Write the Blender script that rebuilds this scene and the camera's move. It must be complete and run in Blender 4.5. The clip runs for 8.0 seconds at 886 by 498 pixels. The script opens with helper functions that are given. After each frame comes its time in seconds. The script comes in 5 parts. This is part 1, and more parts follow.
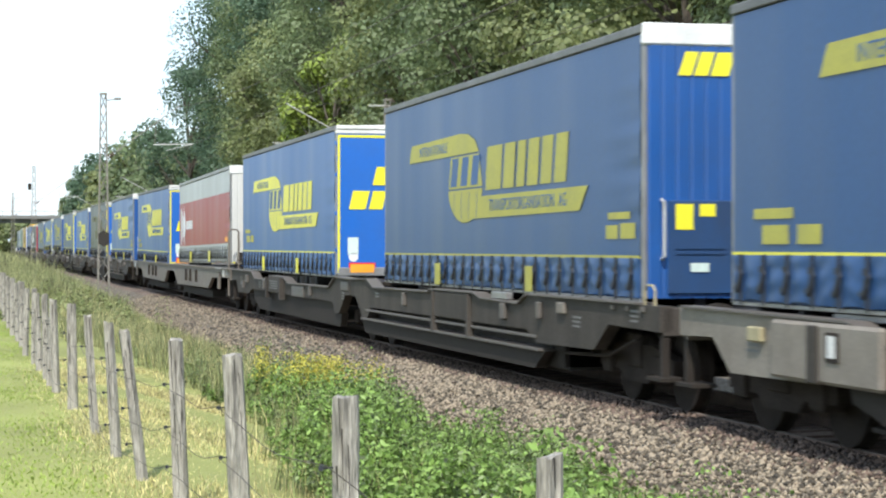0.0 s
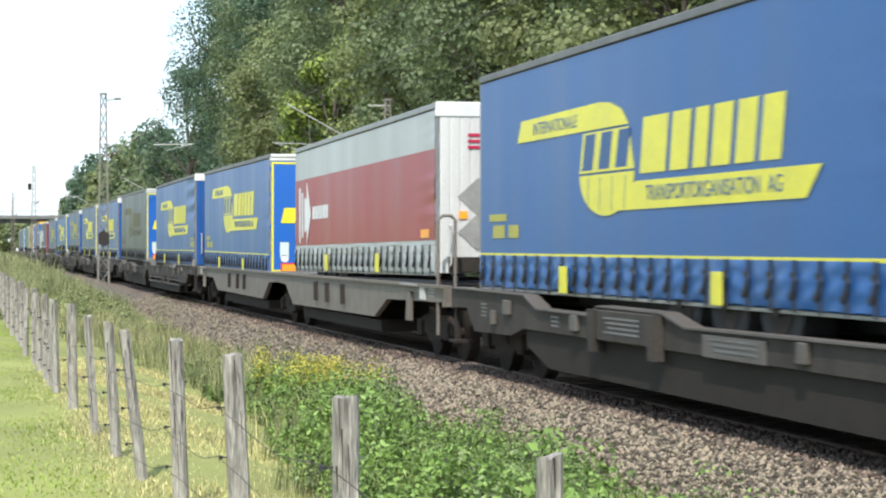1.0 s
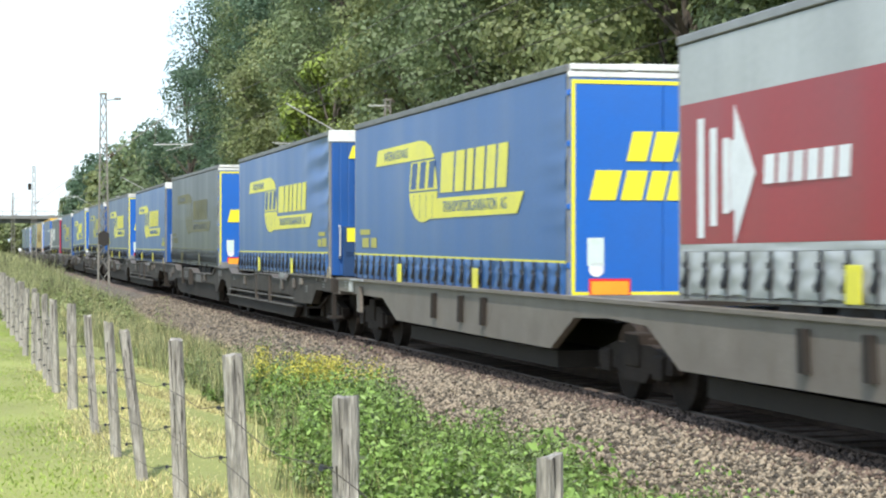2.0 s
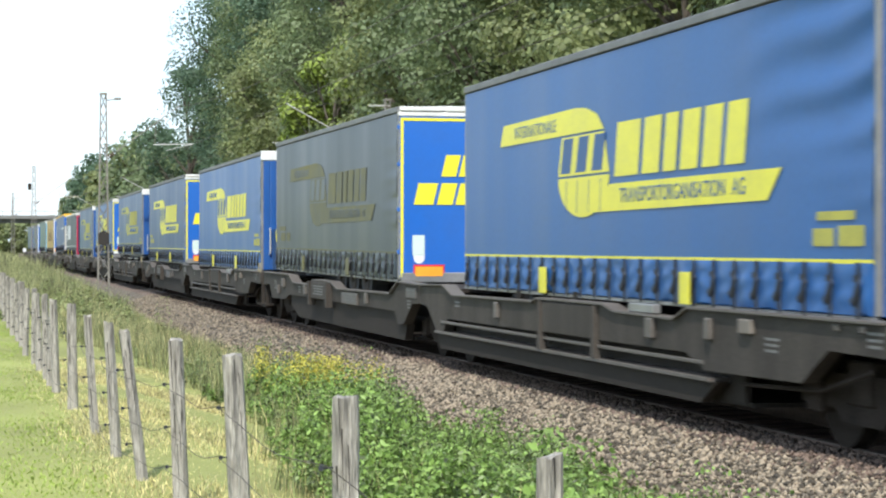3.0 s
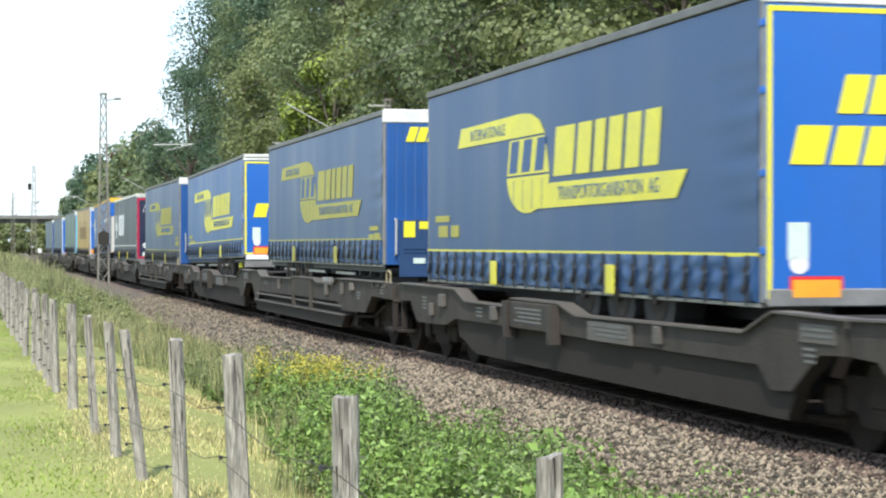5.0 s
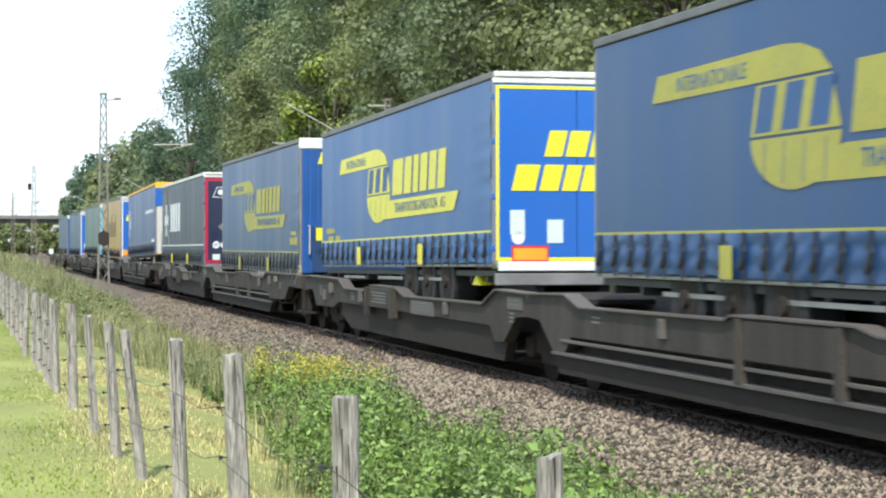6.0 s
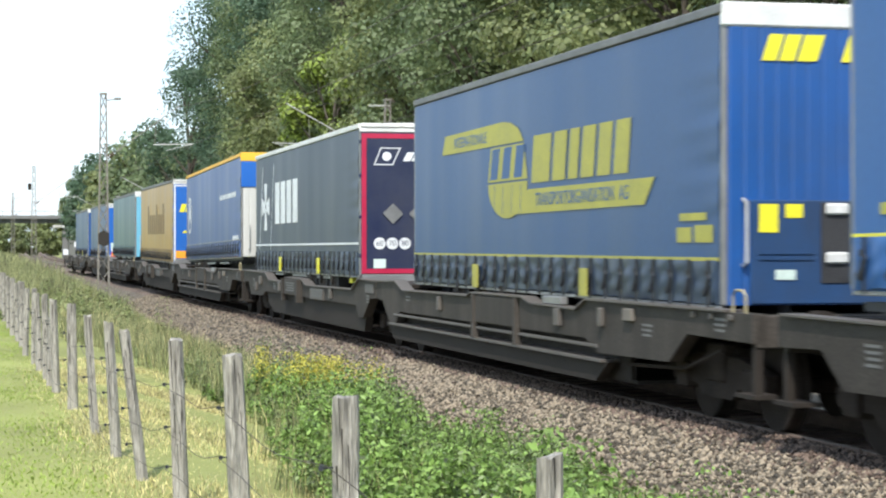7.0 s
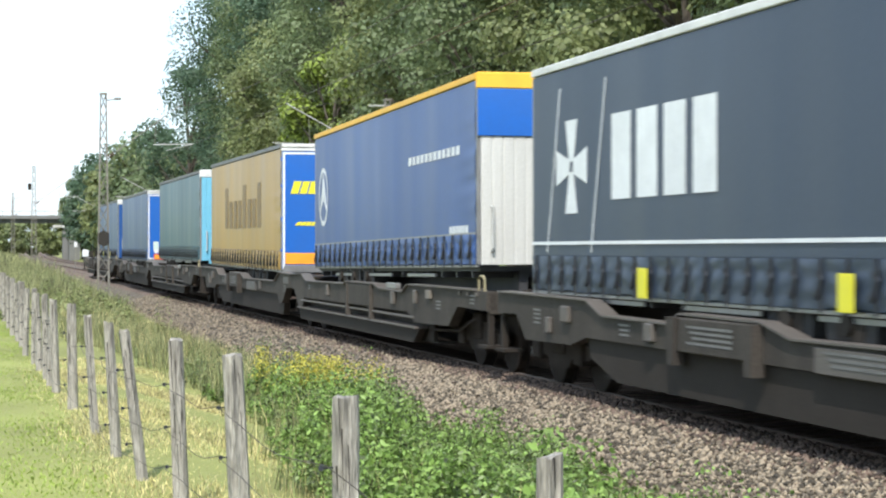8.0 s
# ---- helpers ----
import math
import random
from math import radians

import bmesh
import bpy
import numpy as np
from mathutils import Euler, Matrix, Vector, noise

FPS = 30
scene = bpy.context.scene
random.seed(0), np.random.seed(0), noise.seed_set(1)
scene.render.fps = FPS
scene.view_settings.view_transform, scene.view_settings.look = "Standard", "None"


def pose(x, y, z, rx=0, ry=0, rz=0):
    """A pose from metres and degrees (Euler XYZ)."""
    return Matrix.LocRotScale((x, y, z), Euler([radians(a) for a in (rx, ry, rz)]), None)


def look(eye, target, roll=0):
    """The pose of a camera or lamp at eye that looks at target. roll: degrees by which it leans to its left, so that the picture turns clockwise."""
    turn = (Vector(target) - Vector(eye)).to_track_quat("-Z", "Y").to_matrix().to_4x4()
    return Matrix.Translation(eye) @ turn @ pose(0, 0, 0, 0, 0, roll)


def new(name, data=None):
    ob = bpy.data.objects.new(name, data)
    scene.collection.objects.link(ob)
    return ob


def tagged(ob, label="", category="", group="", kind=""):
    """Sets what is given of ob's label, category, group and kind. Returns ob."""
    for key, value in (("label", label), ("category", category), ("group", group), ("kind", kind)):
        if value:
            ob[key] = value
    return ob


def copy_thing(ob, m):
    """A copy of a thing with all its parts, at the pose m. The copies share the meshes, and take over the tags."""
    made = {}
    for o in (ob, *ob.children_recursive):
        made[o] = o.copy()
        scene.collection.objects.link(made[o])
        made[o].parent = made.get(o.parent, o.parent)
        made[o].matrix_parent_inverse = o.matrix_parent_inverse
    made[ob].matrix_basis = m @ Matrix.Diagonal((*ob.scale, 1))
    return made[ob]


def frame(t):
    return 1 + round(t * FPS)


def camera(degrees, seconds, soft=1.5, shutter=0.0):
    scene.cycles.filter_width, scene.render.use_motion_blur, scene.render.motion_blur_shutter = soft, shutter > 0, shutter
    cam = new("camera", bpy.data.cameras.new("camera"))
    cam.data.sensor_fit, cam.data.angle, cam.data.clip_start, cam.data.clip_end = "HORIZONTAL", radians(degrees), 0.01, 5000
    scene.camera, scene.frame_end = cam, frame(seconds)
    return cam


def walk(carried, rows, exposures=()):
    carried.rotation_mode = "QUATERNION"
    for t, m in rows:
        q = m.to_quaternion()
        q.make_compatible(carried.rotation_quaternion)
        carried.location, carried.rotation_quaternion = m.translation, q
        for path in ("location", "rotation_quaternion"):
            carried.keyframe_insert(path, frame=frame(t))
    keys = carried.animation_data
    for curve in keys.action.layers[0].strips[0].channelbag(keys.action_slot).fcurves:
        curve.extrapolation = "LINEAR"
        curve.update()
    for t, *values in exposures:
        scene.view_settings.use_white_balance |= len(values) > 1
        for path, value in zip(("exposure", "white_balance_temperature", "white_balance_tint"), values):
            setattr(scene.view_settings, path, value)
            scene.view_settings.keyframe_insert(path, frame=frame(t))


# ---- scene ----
# the eye stands still beside the line, 1.85 m above the rail heads
EYE = (0.0, 0.0, 1.853)
cam = camera(25.80, 8.0, soft=2.1, shutter=0.15)
VIEW = look(EYE, (0.0, 100.0, 1.853 - 0.1065))
walk(cam, [(0.0, VIEW), (8.0, VIEW)])

# ---------------------------------------------------------------- light
world = bpy.data.worlds.new("sky")
scene.world = world
world.use_nodes = True
wn = world.node_tree
sky = wn.nodes.new("ShaderNodeTexSky")
sky.sky_type = "NISHITA"
sky.sun_disc = False
SUN_DIR = Vector((-0.10, -0.64, 0.76)).normalized()
sky.sun_elevation = math.asin(SUN_DIR.z)
sky.sun_rotation = math.atan2(SUN_DIR.x, SUN_DIR.y)
sky.air_density, sky.dust_density, sky.ozone_density = 1.0, 1.0, 1.0
bg = wn.nodes["Background"]
bg.inputs["Strength"].default_value = 0.14
# thin bright cloud over the whole sky
veil = wn.nodes.new("ShaderNodeMix")
veil.data_type = "RGBA"
veil.inputs["Factor"].default_value = 0.6
veil.inputs["B"].default_value = (5.9, 7.3, 8.9, 1.0)
wn.links.new(sky.outputs[0], veil.inputs["A"])
wn.links.new(veil.outputs["Result"], bg.inputs["Color"])
sun = new("sun", bpy.data.lights.new("sun", "SUN"))
sun.data.energy, sun.data.angle, sun.data.color = 3.5, radians(1.0), (1.0, 0.955, 0.90)
sun.matrix_world = look(SUN_DIR * 50, (0, 0, 0))
scene.view_settings.exposure = 0.56

# ---------------------------------------------------------------- the line of the track
_S = np.arange(-80.0, 1500.1, 0.5)
_Q = np.clip(_S, -80.0, 310.0)
_H = radians(14.071) - 0.000174 * _Q + 0.5 * 2.59e-6 * _Q ** 2 - 1.991e-8 * np.maximum(_Q - 60.0, 0) ** 3 / 3.0
_X = np.concatenate([[0], np.cumsum(-(np.sin(_H[1:]) + np.sin(_H[:-1])) * 0.25)])
_Y = np.concatenate([[0], np.cumsum((np.cos(_H[1:]) + np.cos(_H[:-1])) * 0.25)])
_X += 4.037 - np.interp(0, _S, _X)
_Y += 20.0 - np.interp(0, _S, _Y)


def along(s, u=0.0):
    """Place and heading of the point s metres up the line and u metres to its far side; arrays or numbers."""
    h = np.interp(s, _S, _H)
    return np.interp(s, _S, _X) + u * np.cos(h), np.interp(s, _S, _Y) + u * np.sin(h), h


GROUND_U = [-700, -300, -120, -50, -25, -14, -9, -7.4, -6.6, -5.6, -4.6, -3.8, -3.2, -2.5, -1.95, -1.6, -1.3, -0.95, -0.80, -0.6, 0, 1.05, 1.6, 2.2, 3.0, 4.5, 6.0, 6.5, 7.6, 9, 12, 18, 40, 120, 400, 700]
GROUND_Z = [-0.2, -0.2, -0.2, -0.12, -0.1, -0.1, -0.1, -0.1, -0.13, -0.3, -0.5, -0.62, -0.62, -0.42, -0.21, -0.13, -0.075, -0.035, -0.035, -0.12, -0.2, -0.17, -0.16, -0.2, -0.2, -0.2, -0.17, -0.2, -0.7, -0.5, -0.1, 0.2, 0.3, 0.3, 0.3, 0.3]


def ground_z(u):
    return np.interp(u, GROUND_U, GROUND_Z)


# ---------------------------------------------------------------- materials
def material(name, colour, rough=0.6, metal=0.0, vary=0.12, scale=3.0, fine=40.0, bump=0.15, dirt=None, dirt_amount=0.0, dirt_scale=1.2, island=0.0, objects=0.0, spec=0.5, streaks=False, translucent=0.0):
    m = bpy.data.materials.new(name)
    m.use_nodes = True
    n, l = m.node_tree.nodes, m.node_tree.links
    b = n["Principled BSDF"]
    b.inputs["Metallic"].default_value = metal
    b.inputs["Specular IOR Level"].default_value = spec
    tc = n.new("ShaderNodeTexCoord")
    where = tc.outputs["Object"]
    if streaks:
        mp = n.new("ShaderNodeMapping")
        mp.inputs["Scale"].default_value = (1.0, 1.0, 0.12)
        l.new(where, mp.inputs["Vector"])
        where = mp.outputs["Vector"]
    big = n.new("ShaderNodeTexNoise")
    big.inputs["Scale"].default_value, big.inputs["Detail"].default_value = scale, 4.0
    l.new(where, big.inputs["Vector"])
    small = n.new("ShaderNodeTexNoise")
    small.inputs["Scale"].default_value, small.inputs["Detail"].default_value = fine, 3.0
    l.new(where if streaks == "grain" else tc.outputs["Object"], small.inputs["Vector"])
    add = n.new("ShaderNodeMath")
    add.operation = "MULTIPLY_ADD"
    add.inputs[1].default_value = 0.5
    l.new(small.outputs["Fac"], add.inputs[0])
    half = n.new("ShaderNodeMath")
    half.operation = "MULTIPLY"
    half.inputs[1].default_value = 0.5
    l.new(big.outputs["Fac"], half.inputs[0])
    l.new(half.outputs[0], add.inputs[2])
    value = add.outputs[0]
    if island or objects:
        extra = n.new("ShaderNodeNewGeometry" if island else "ShaderNodeObjectInfo")
        mixer = n.new("ShaderNodeMath")
        mixer.operation = "MULTIPLY_ADD"
        mixer.inputs[1].default_value = (island or objects)
        l.new(extra.outputs["Random Per Island" if island else "Random"], mixer.inputs[0])
        lower = n.new("ShaderNodeMath")
        lower.operation = "SUBTRACT"
        lower.inputs[1].default_value = (island or objects) / 2
        l.new(value, lower.inputs[0])
        l.new(lower.outputs[0], mixer.inputs[2])
        value = mixer.outputs[0]
    ramp = n.new("ShaderNodeValToRGB")
    c = np.array(colour)
    lo, hi = np.clip(c * (1 - 2.2 * vary), 0, 1), np.clip(c * (1 + 2.2 * vary), 0, 1)
    ramp.color_ramp.elements[0].position, ramp.color_ramp.elements[1].position = 0.25, 0.75
    ramp.color_ramp.elements[0].color, ramp.color_ramp.elements[1].color = (*lo, 1), (*hi, 1)
    l.new(value, ramp.inputs["Fac"])
    out = ramp.outputs["Color"]
    if dirt:
        dn = n.new("ShaderNodeTexNoise")
        dn.inputs["Scale"].default_value, dn.inputs["Detail"].default_value, dn.inputs["Roughness"].default_value = dirt_scale, 6.0, 0.65
        l.new(where, dn.inputs["Vector"])
        dr = n.new("ShaderNodeMapRange")
        dr.inputs["From Min"].default_value, dr.inputs["From Max"].default_value = 0.35, 0.75
        dr.inputs["To Max"].default_value = dirt_amount
        l.new(dn.outputs["Fac"], dr.inputs["Value"])
        mx = n.new("ShaderNodeMix")
        mx.data_type = "RGBA"
        l.new(dr.outputs["Result"], mx.inputs["Factor"])
        l.new(out, mx.inputs["A"])
        mx.inputs["B"].default_value = (*dirt, 1)
        out = mx.outputs["Result"]
    l.new(out, b.inputs["Base Color"])
    rr = n.new("ShaderNodeMapRange")
    rr.inputs["To Min"].default_value, rr.inputs["To Max"].default_value = max(rough - 0.1, 0.02), min(rough + 0.12, 1)
    l.new(big.outputs["Fac"], rr.inputs["Value"])
    l.new(rr.outputs["Result"], b.inputs["Roughness"])
    if bump:
        bp = n.new("ShaderNodeBump")
        bp.inputs["Strength"].default_value, bp.inputs["Distance"].default_value = bump, 0.02
        l.new(small.outputs["Fac"], bp.inputs["Height"])
        l.new(bp.outputs["Normal"], b.inputs["Normal"])
    if translucent:
        tr = n.new("ShaderNodeBsdfTranslucent")
        l.new(out, tr.inputs["Color"])
        ms = n.new("ShaderNodeMixShader")
        ms.inputs["Fac"].default_value = translucent
        l.new(b.outputs[0], ms.inputs[1])
        l.new(tr.outputs[0], ms.inputs[2])
        l.new(ms.outputs[0], n["Material Output"].inputs["Surface"])
    return m


GRIME = (0.10, 0.095, 0.085)


def tarpaulin(name, colour, amount=0.3, rough=0.36, spec=0.32):
    return material(name, colour, rough, vary=0.07, scale=0.9, fine=14.0, bump=0.05, dirt=GRIME, dirt_amount=amount, dirt_scale=0.7, streaks=True, spec=spec)


M = {}
M["tarp_blue"] = tarpaulin("blue_tarpaulin", (0.017, 0.100, 0.305), 0.17)
M["tarp_dull"] = tarpaulin("dull_blue_tarpaulin", (0.015, 0.066, 0.190), 0.14)
M["tarp_grey"] = tarpaulin("sooty_tarpaulin", (0.032, 0.047, 0.068), 0.22)
M["tarp_soot_blue"] = tarpaulin("sooty_blue_tarpaulin", (0.020, 0.040, 0.082), 0.3)
M["tarp_red"] = tarpaulin("red_tarpaulin", (0.30, 0.026, 0.036), 0.2)
M["tarp_white"] = tarpaulin("pale_grey_tarpaulin", (0.42, 0.44, 0.44), 0.35)
M["tarp_navy"] = tarpaulin("slate_tarpaulin", (0.036, 0.054, 0.088), 0.15, 0.42, 0.3)
M["tarp_royal"] = tarpaulin("royal_blue_tarpaulin", (0.022, 0.075, 0.25), 0.25)
M["tarp_ochre"] = tarpaulin("ochre_tarpaulin", (0.42, 0.25, 0.06), 0.35)
M["tarp_teal"] = tarpaulin("blue_green_tarpaulin", (0.03, 0.11, 0.15), 0.4)
M["door_blue"] = material("door_blue_paint", (0.012, 0.122, 0.48), 0.38, vary=0.05, scale=1.2, bump=0.03, dirt=(0.03, 0.09, 0.26), dirt_amount=0.45)
M["wall_blue"] = material("bulkhead_blue_paint", (0.010, 0.080, 0.285), 0.4, vary=0.06, scale=1.0, bump=0.03, dirt=(0.03, 0.06, 0.14), dirt_amount=0.5)
M["box_blue"] = material("dirty_blue_box_paint", (0.010, 0.052, 0.15), 0.5, vary=0.1, scale=2.0, bump=0.04, dirt=(0.03, 0.035, 0.045), dirt_amount=0.5)
M["door_navy"] = material("door_navy_paint", (0.013, 0.020, 0.058), 0.35, vary=0.08, bump=0.03, dirt=GRIME, dirt_amount=0.3)
M["wall_white"] = material("white_paint", (0.58, 0.58, 0.55), 0.5, vary=0.08, scale=1.5, bump=0.04, dirt=(0.30, 0.28, 0.24), dirt_amount=0.55, streaks=True)
M["wall_cyan"] = material("pale_cyan_paint", (0.16, 0.45, 0.60), 0.4, vary=0.06, bump=0.03)
M["yellow"] = material("yellow_print", (0.74, 0.68, 0.05), 0.4, vary=0.08, scale=2.5, spec=0.35, bump=0.02, dirt=(0.45, 0.43, 0.12), dirt_amount=0.45)
M["yellow_dull"] = material("dirty_yellow_print", (0.15, 0.135, 0.045), 0.6, vary=0.15, scale=2.0, bump=0.02, dirt=(0.06, 0.075, 0.085), dirt_amount=0.7)
M["yellow_mid"] = material("greyed_yellow_print", (0.42, 0.39, 0.07), 0.5, vary=0.12, scale=2.5, spec=0.3, bump=0.02, dirt=(0.26, 0.25, 0.09), dirt_amount=0.55)
M["yellow_clean"] = material("yellow_lettering", (0.72, 0.66, 0.03), 0.45, vary=0.04, bump=0.0)
M["ink_blue"] = material("dark_blue_print", (0.025, 0.085, 0.23), 0.5, vary=0.1, bump=0.0)
M["brown_print"] = material("worn_brown_print", (0.15, 0.095, 0.035), 0.5, vary=0.15, bump=0.02, dirt=(0.36, 0.22, 0.06), dirt_amount=0.6, dirt_scale=4.0)
M["white"] = material("white_print", (0.75, 0.77, 0.78), 0.5, vary=0.06, bump=0.02, dirt=(0.3, 0.3, 0.3), dirt_amount=0.3)
M["pale"] = material("pale_sticker", (0.55, 0.66, 0.60), 0.5, vary=0.1, bump=0.0)
M["orange"] = material("orange_marker_plate", (0.85, 0.34, 0.03), 0.4, vary=0.06, bump=0.0)
M["red"] = material("red_reflective_tape", (0.62, 0.025, 0.035), 0.4, vary=0.08, bump=0.0)
M["magenta"] = material("crimson_frame_paint", (0.42, 0.015, 0.055), 0.4, vary=0.08, bump=0.0)
M["roof_white"] = material("white_roof_sheet", (0.70, 0.70, 0.67), 0.5, vary=0.1, bump=0.05, dirt=GRIME, dirt_amount=0.3)
M["roof_yellow"] = material("yellow_roof_sheet", (0.74, 0.42, 0.035), 0.5, vary=0.1, bump=0.05)
M["alloy"] = material("weathered_alloy", (0.29, 0.29, 0.285), 0.42, metal=0.4, vary=0.12, bump=0.06, dirt=GRIME, dirt_amount=0.55)
M["rail_alloy"] = material("sooty_alloy_rail", (0.17, 0.17, 0.168), 0.5, metal=0.2, vary=0.2, scale=1.5, bump=0.08, dirt=(0.05, 0.048, 0.045), dirt_amount=0.7)
M["placard"] = material("dull_grey_placard", (0.27, 0.265, 0.245), 0.6, vary=0.15, scale=3.0, bump=0.03, dirt=(0.16, 0.15, 0.13), dirt_amount=0.6, dirt_scale=5.0)
M["chassis"] = material("chassis_steel", (0.028, 0.028, 0.030), 0.6, vary=0.25, bump=0.1)
M["strap"] = material("black_webbing", (0.018, 0.020, 0.026), 0.7, vary=0.2, bump=0.1)
M["rubber"] = material("tyre_rubber", (0.018, 0.018, 0.018), 0.8, vary=0.2, bump=0.2)
M["sill_grey"] = material("dusty_grey_wagon_paint", (0.065, 0.057, 0.048), 0.7, spec=0.15, vary=0.28, scale=1.6, bump=0.14, dirt=(0.034, 0.029, 0.026), dirt_amount=0.8, dirt_scale=2.6, streaks=True)
M["sill_brown"] = material("faded_taupe_wagon_paint", (0.170, 0.150, 0.124), 0.65, vary=0.14, scale=1.3, bump=0.12, dirt=(0.10, 0.075, 0.055), dirt_amount=0.6, dirt_scale=2.0)
M["sill_pale"] = material("bleached_taupe_wagon_paint", (0.22, 0.195, 0.16), 0.65, vary=0.18, scale=1.3, bump=0.14, dirt=(0.10, 0.075, 0.055), dirt_amount=0.6, dirt_scale=2.0)
M["stencil"] = material("worn_stencil_paint", (0.17, 0.17, 0.16), 0.7, vary=0.2, bump=0.05, dirt=(0.05, 0.045, 0.04), dirt_amount=0.7, dirt_scale=6.0)
# worn edge paint, made paler to paint the sun on the flanges
M["sill_edge"] = material("worn_sunlit_edge", (0.098, 0.086, 0.074), 0.6, vary=0.15, bump=0.1)
# soot and the shade low on the wagons, both in this dark colour
M["sill_dark"] = material("sooty_shaded_steel", (0.036, 0.031, 0.026), 0.8, spec=0.15, vary=0.2, bump=0.12, dirt=(0.030, 0.024, 0.020), dirt_amount=0.6)
M["bogie"] = material("oily_bogie_steel", (0.030, 0.024, 0.020), 0.9, vary=0.4, spec=0.15, bump=0.25, dirt=(0.050, 0.036, 0.027), dirt_amount=0.5)
M["rail"] = material("rusty_rail_steel", (0.14, 0.098, 0.074), 0.85, metal=0.0, vary=0.25, bump=0.15)
M["rail_head"] = material("worn_rail_head", (0.13, 0.10, 0.08), 0.7, metal=0.0, vary=0.1, bump=0.02)
M["sleeper"] = material("sleeper_concrete", (0.13, 0.095, 0.072), 0.85, vary=0.2, bump=0.3, objects=0.3)
M["stone"] = material("ballast_stone", (0.198, 0.163, 0.116), 0.85, vary=0.32, scale=3.0, bump=0.3, island=0.9)
# ballast stone with the shade along the train in its colour
M["shaded_stone"] = material("shade_browned_stone", (0.115, 0.082, 0.063), 0.9, vary=0.3, scale=3.0, bump=0.3, island=0.8)
M["post"] = material("weathered_oak", (0.42, 0.39, 0.34), 0.85, vary=0.40, scale=9.0, fine=70.0, bump=0.8, dirt=(0.065, 0.056, 0.048), dirt_amount=0.9, dirt_scale=16.0, streaks="grain")
M["crack"] = material("dark_split_wood", (0.03, 0.026, 0.022), 0.9, vary=0.2, bump=0.2)
M["wire"] = material("rusty_wire", (0.07, 0.05, 0.04), 0.6, metal=0.6, vary=0.2, bump=0.0)
M["mast"] = material("galvanised_mast_steel", (0.26, 0.25, 0.22), 0.6, metal=0.3, vary=0.2, bump=0.1, dirt=(0.12, 0.08, 0.05), dirt_amount=0.6)
M["tube"] = material("zinc_tube", (0.50, 0.50, 0.48), 0.45, metal=0.3, vary=0.1, bump=0.0)
M["hand_grip"] = material("worn_yellow_hand_rail", (0.36, 0.31, 0.18), 0.6, vary=0.2, bump=0.05)
M["ceramic"] = material("brown_insulator", (0.10, 0.05, 0.03), 0.25, vary=0.1, bump=0.0)
M["concrete"] = material("bridge_concrete", (0.17, 0.175, 0.17), 0.85, vary=0.15, scale=0.4, bump=0.1, dirt=(0.15, 0.15, 0.13), dirt_amount=0.6, dirt_scale=0.4)
M["concrete_dark"] = material("bridge_girder", (0.12, 0.13, 0.13), 0.8, vary=0.15, scale=0.4, bump=0.1)
M["bark"] = material("tree_bark", (0.085, 0.07, 0.055), 0.9, vary=0.3, scale=4.0, bump=0.5)
M["leaf_dark"] = material("dark_leaves", (0.098, 0.158, 0.094), 0.5, vary=0.25, scale=0.35, fine=1.5, bump=0.0, island=0.28, translucent=0.45)
M["leaf_mid"] = material("oak_leaves", (0.172, 0.222, 0.104), 0.5, vary=0.25, scale=0.35, fine=1.5, bump=0.0, island=0.28, translucent=0.45)
M["leaf_olive"] = material("olive_leaves", (0.232, 0.268, 0.112), 0.5, vary=0.25, scale=0.35, fine=1.5, bump=0.0, island=0.28, translucent=0.45)
M["leaf_lime"] = material("lime_leaves", (0.22, 0.285, 0.055), 0.5, vary=0.3, scale=0.35, fine=1.5, bump=0.0, island=0.7, translucent=0.3)
M["weed"] = material("weed_leaves", (0.205, 0.305, 0.078), 0.45, vary=0.3, scale=0.8, fine=6.0, bump=0.0, island=0.7, translucent=0.4)
M["weed_dark"] = material("nettle_leaves", (0.145, 0.19, 0.07), 0.5, vary=0.3, scale=0.8, fine=6.0, bump=0.0, island=0.8, translucent=0.25)
M["bank"] = material("bank_herbs", (0.215, 0.25, 0.10), 0.55, vary=0.3, scale=0.5, fine=5.0, bump=0.0, island=0.7, translucent=0.4)
M["grass"] = material("meadow_grass", (0.305, 0.385, 0.085), 0.6, vary=0.12, scale=0.5, fine=5.0, bump=0.0, island=0.6, translucent=0.3)
M["hay"] = material("dry_grass", (0.52, 0.455, 0.215), 0.7, vary=0.25, scale=0.7, fine=5.0, bump=0.0, island=0.7, translucent=0.2)
M["sedge"] = material("tall_grass", (0.265, 0.275, 0.125), 0.6, vary=0.3, scale=0.7, fine=5.0, bump=0.0, island=0.8, translucent=0.25)
M["blossom"] = material("goldenrod_blossom", (0.50, 0.45, 0.075), 0.6, vary=0.2, bump=0.0, island=0.6, translucent=0.2)


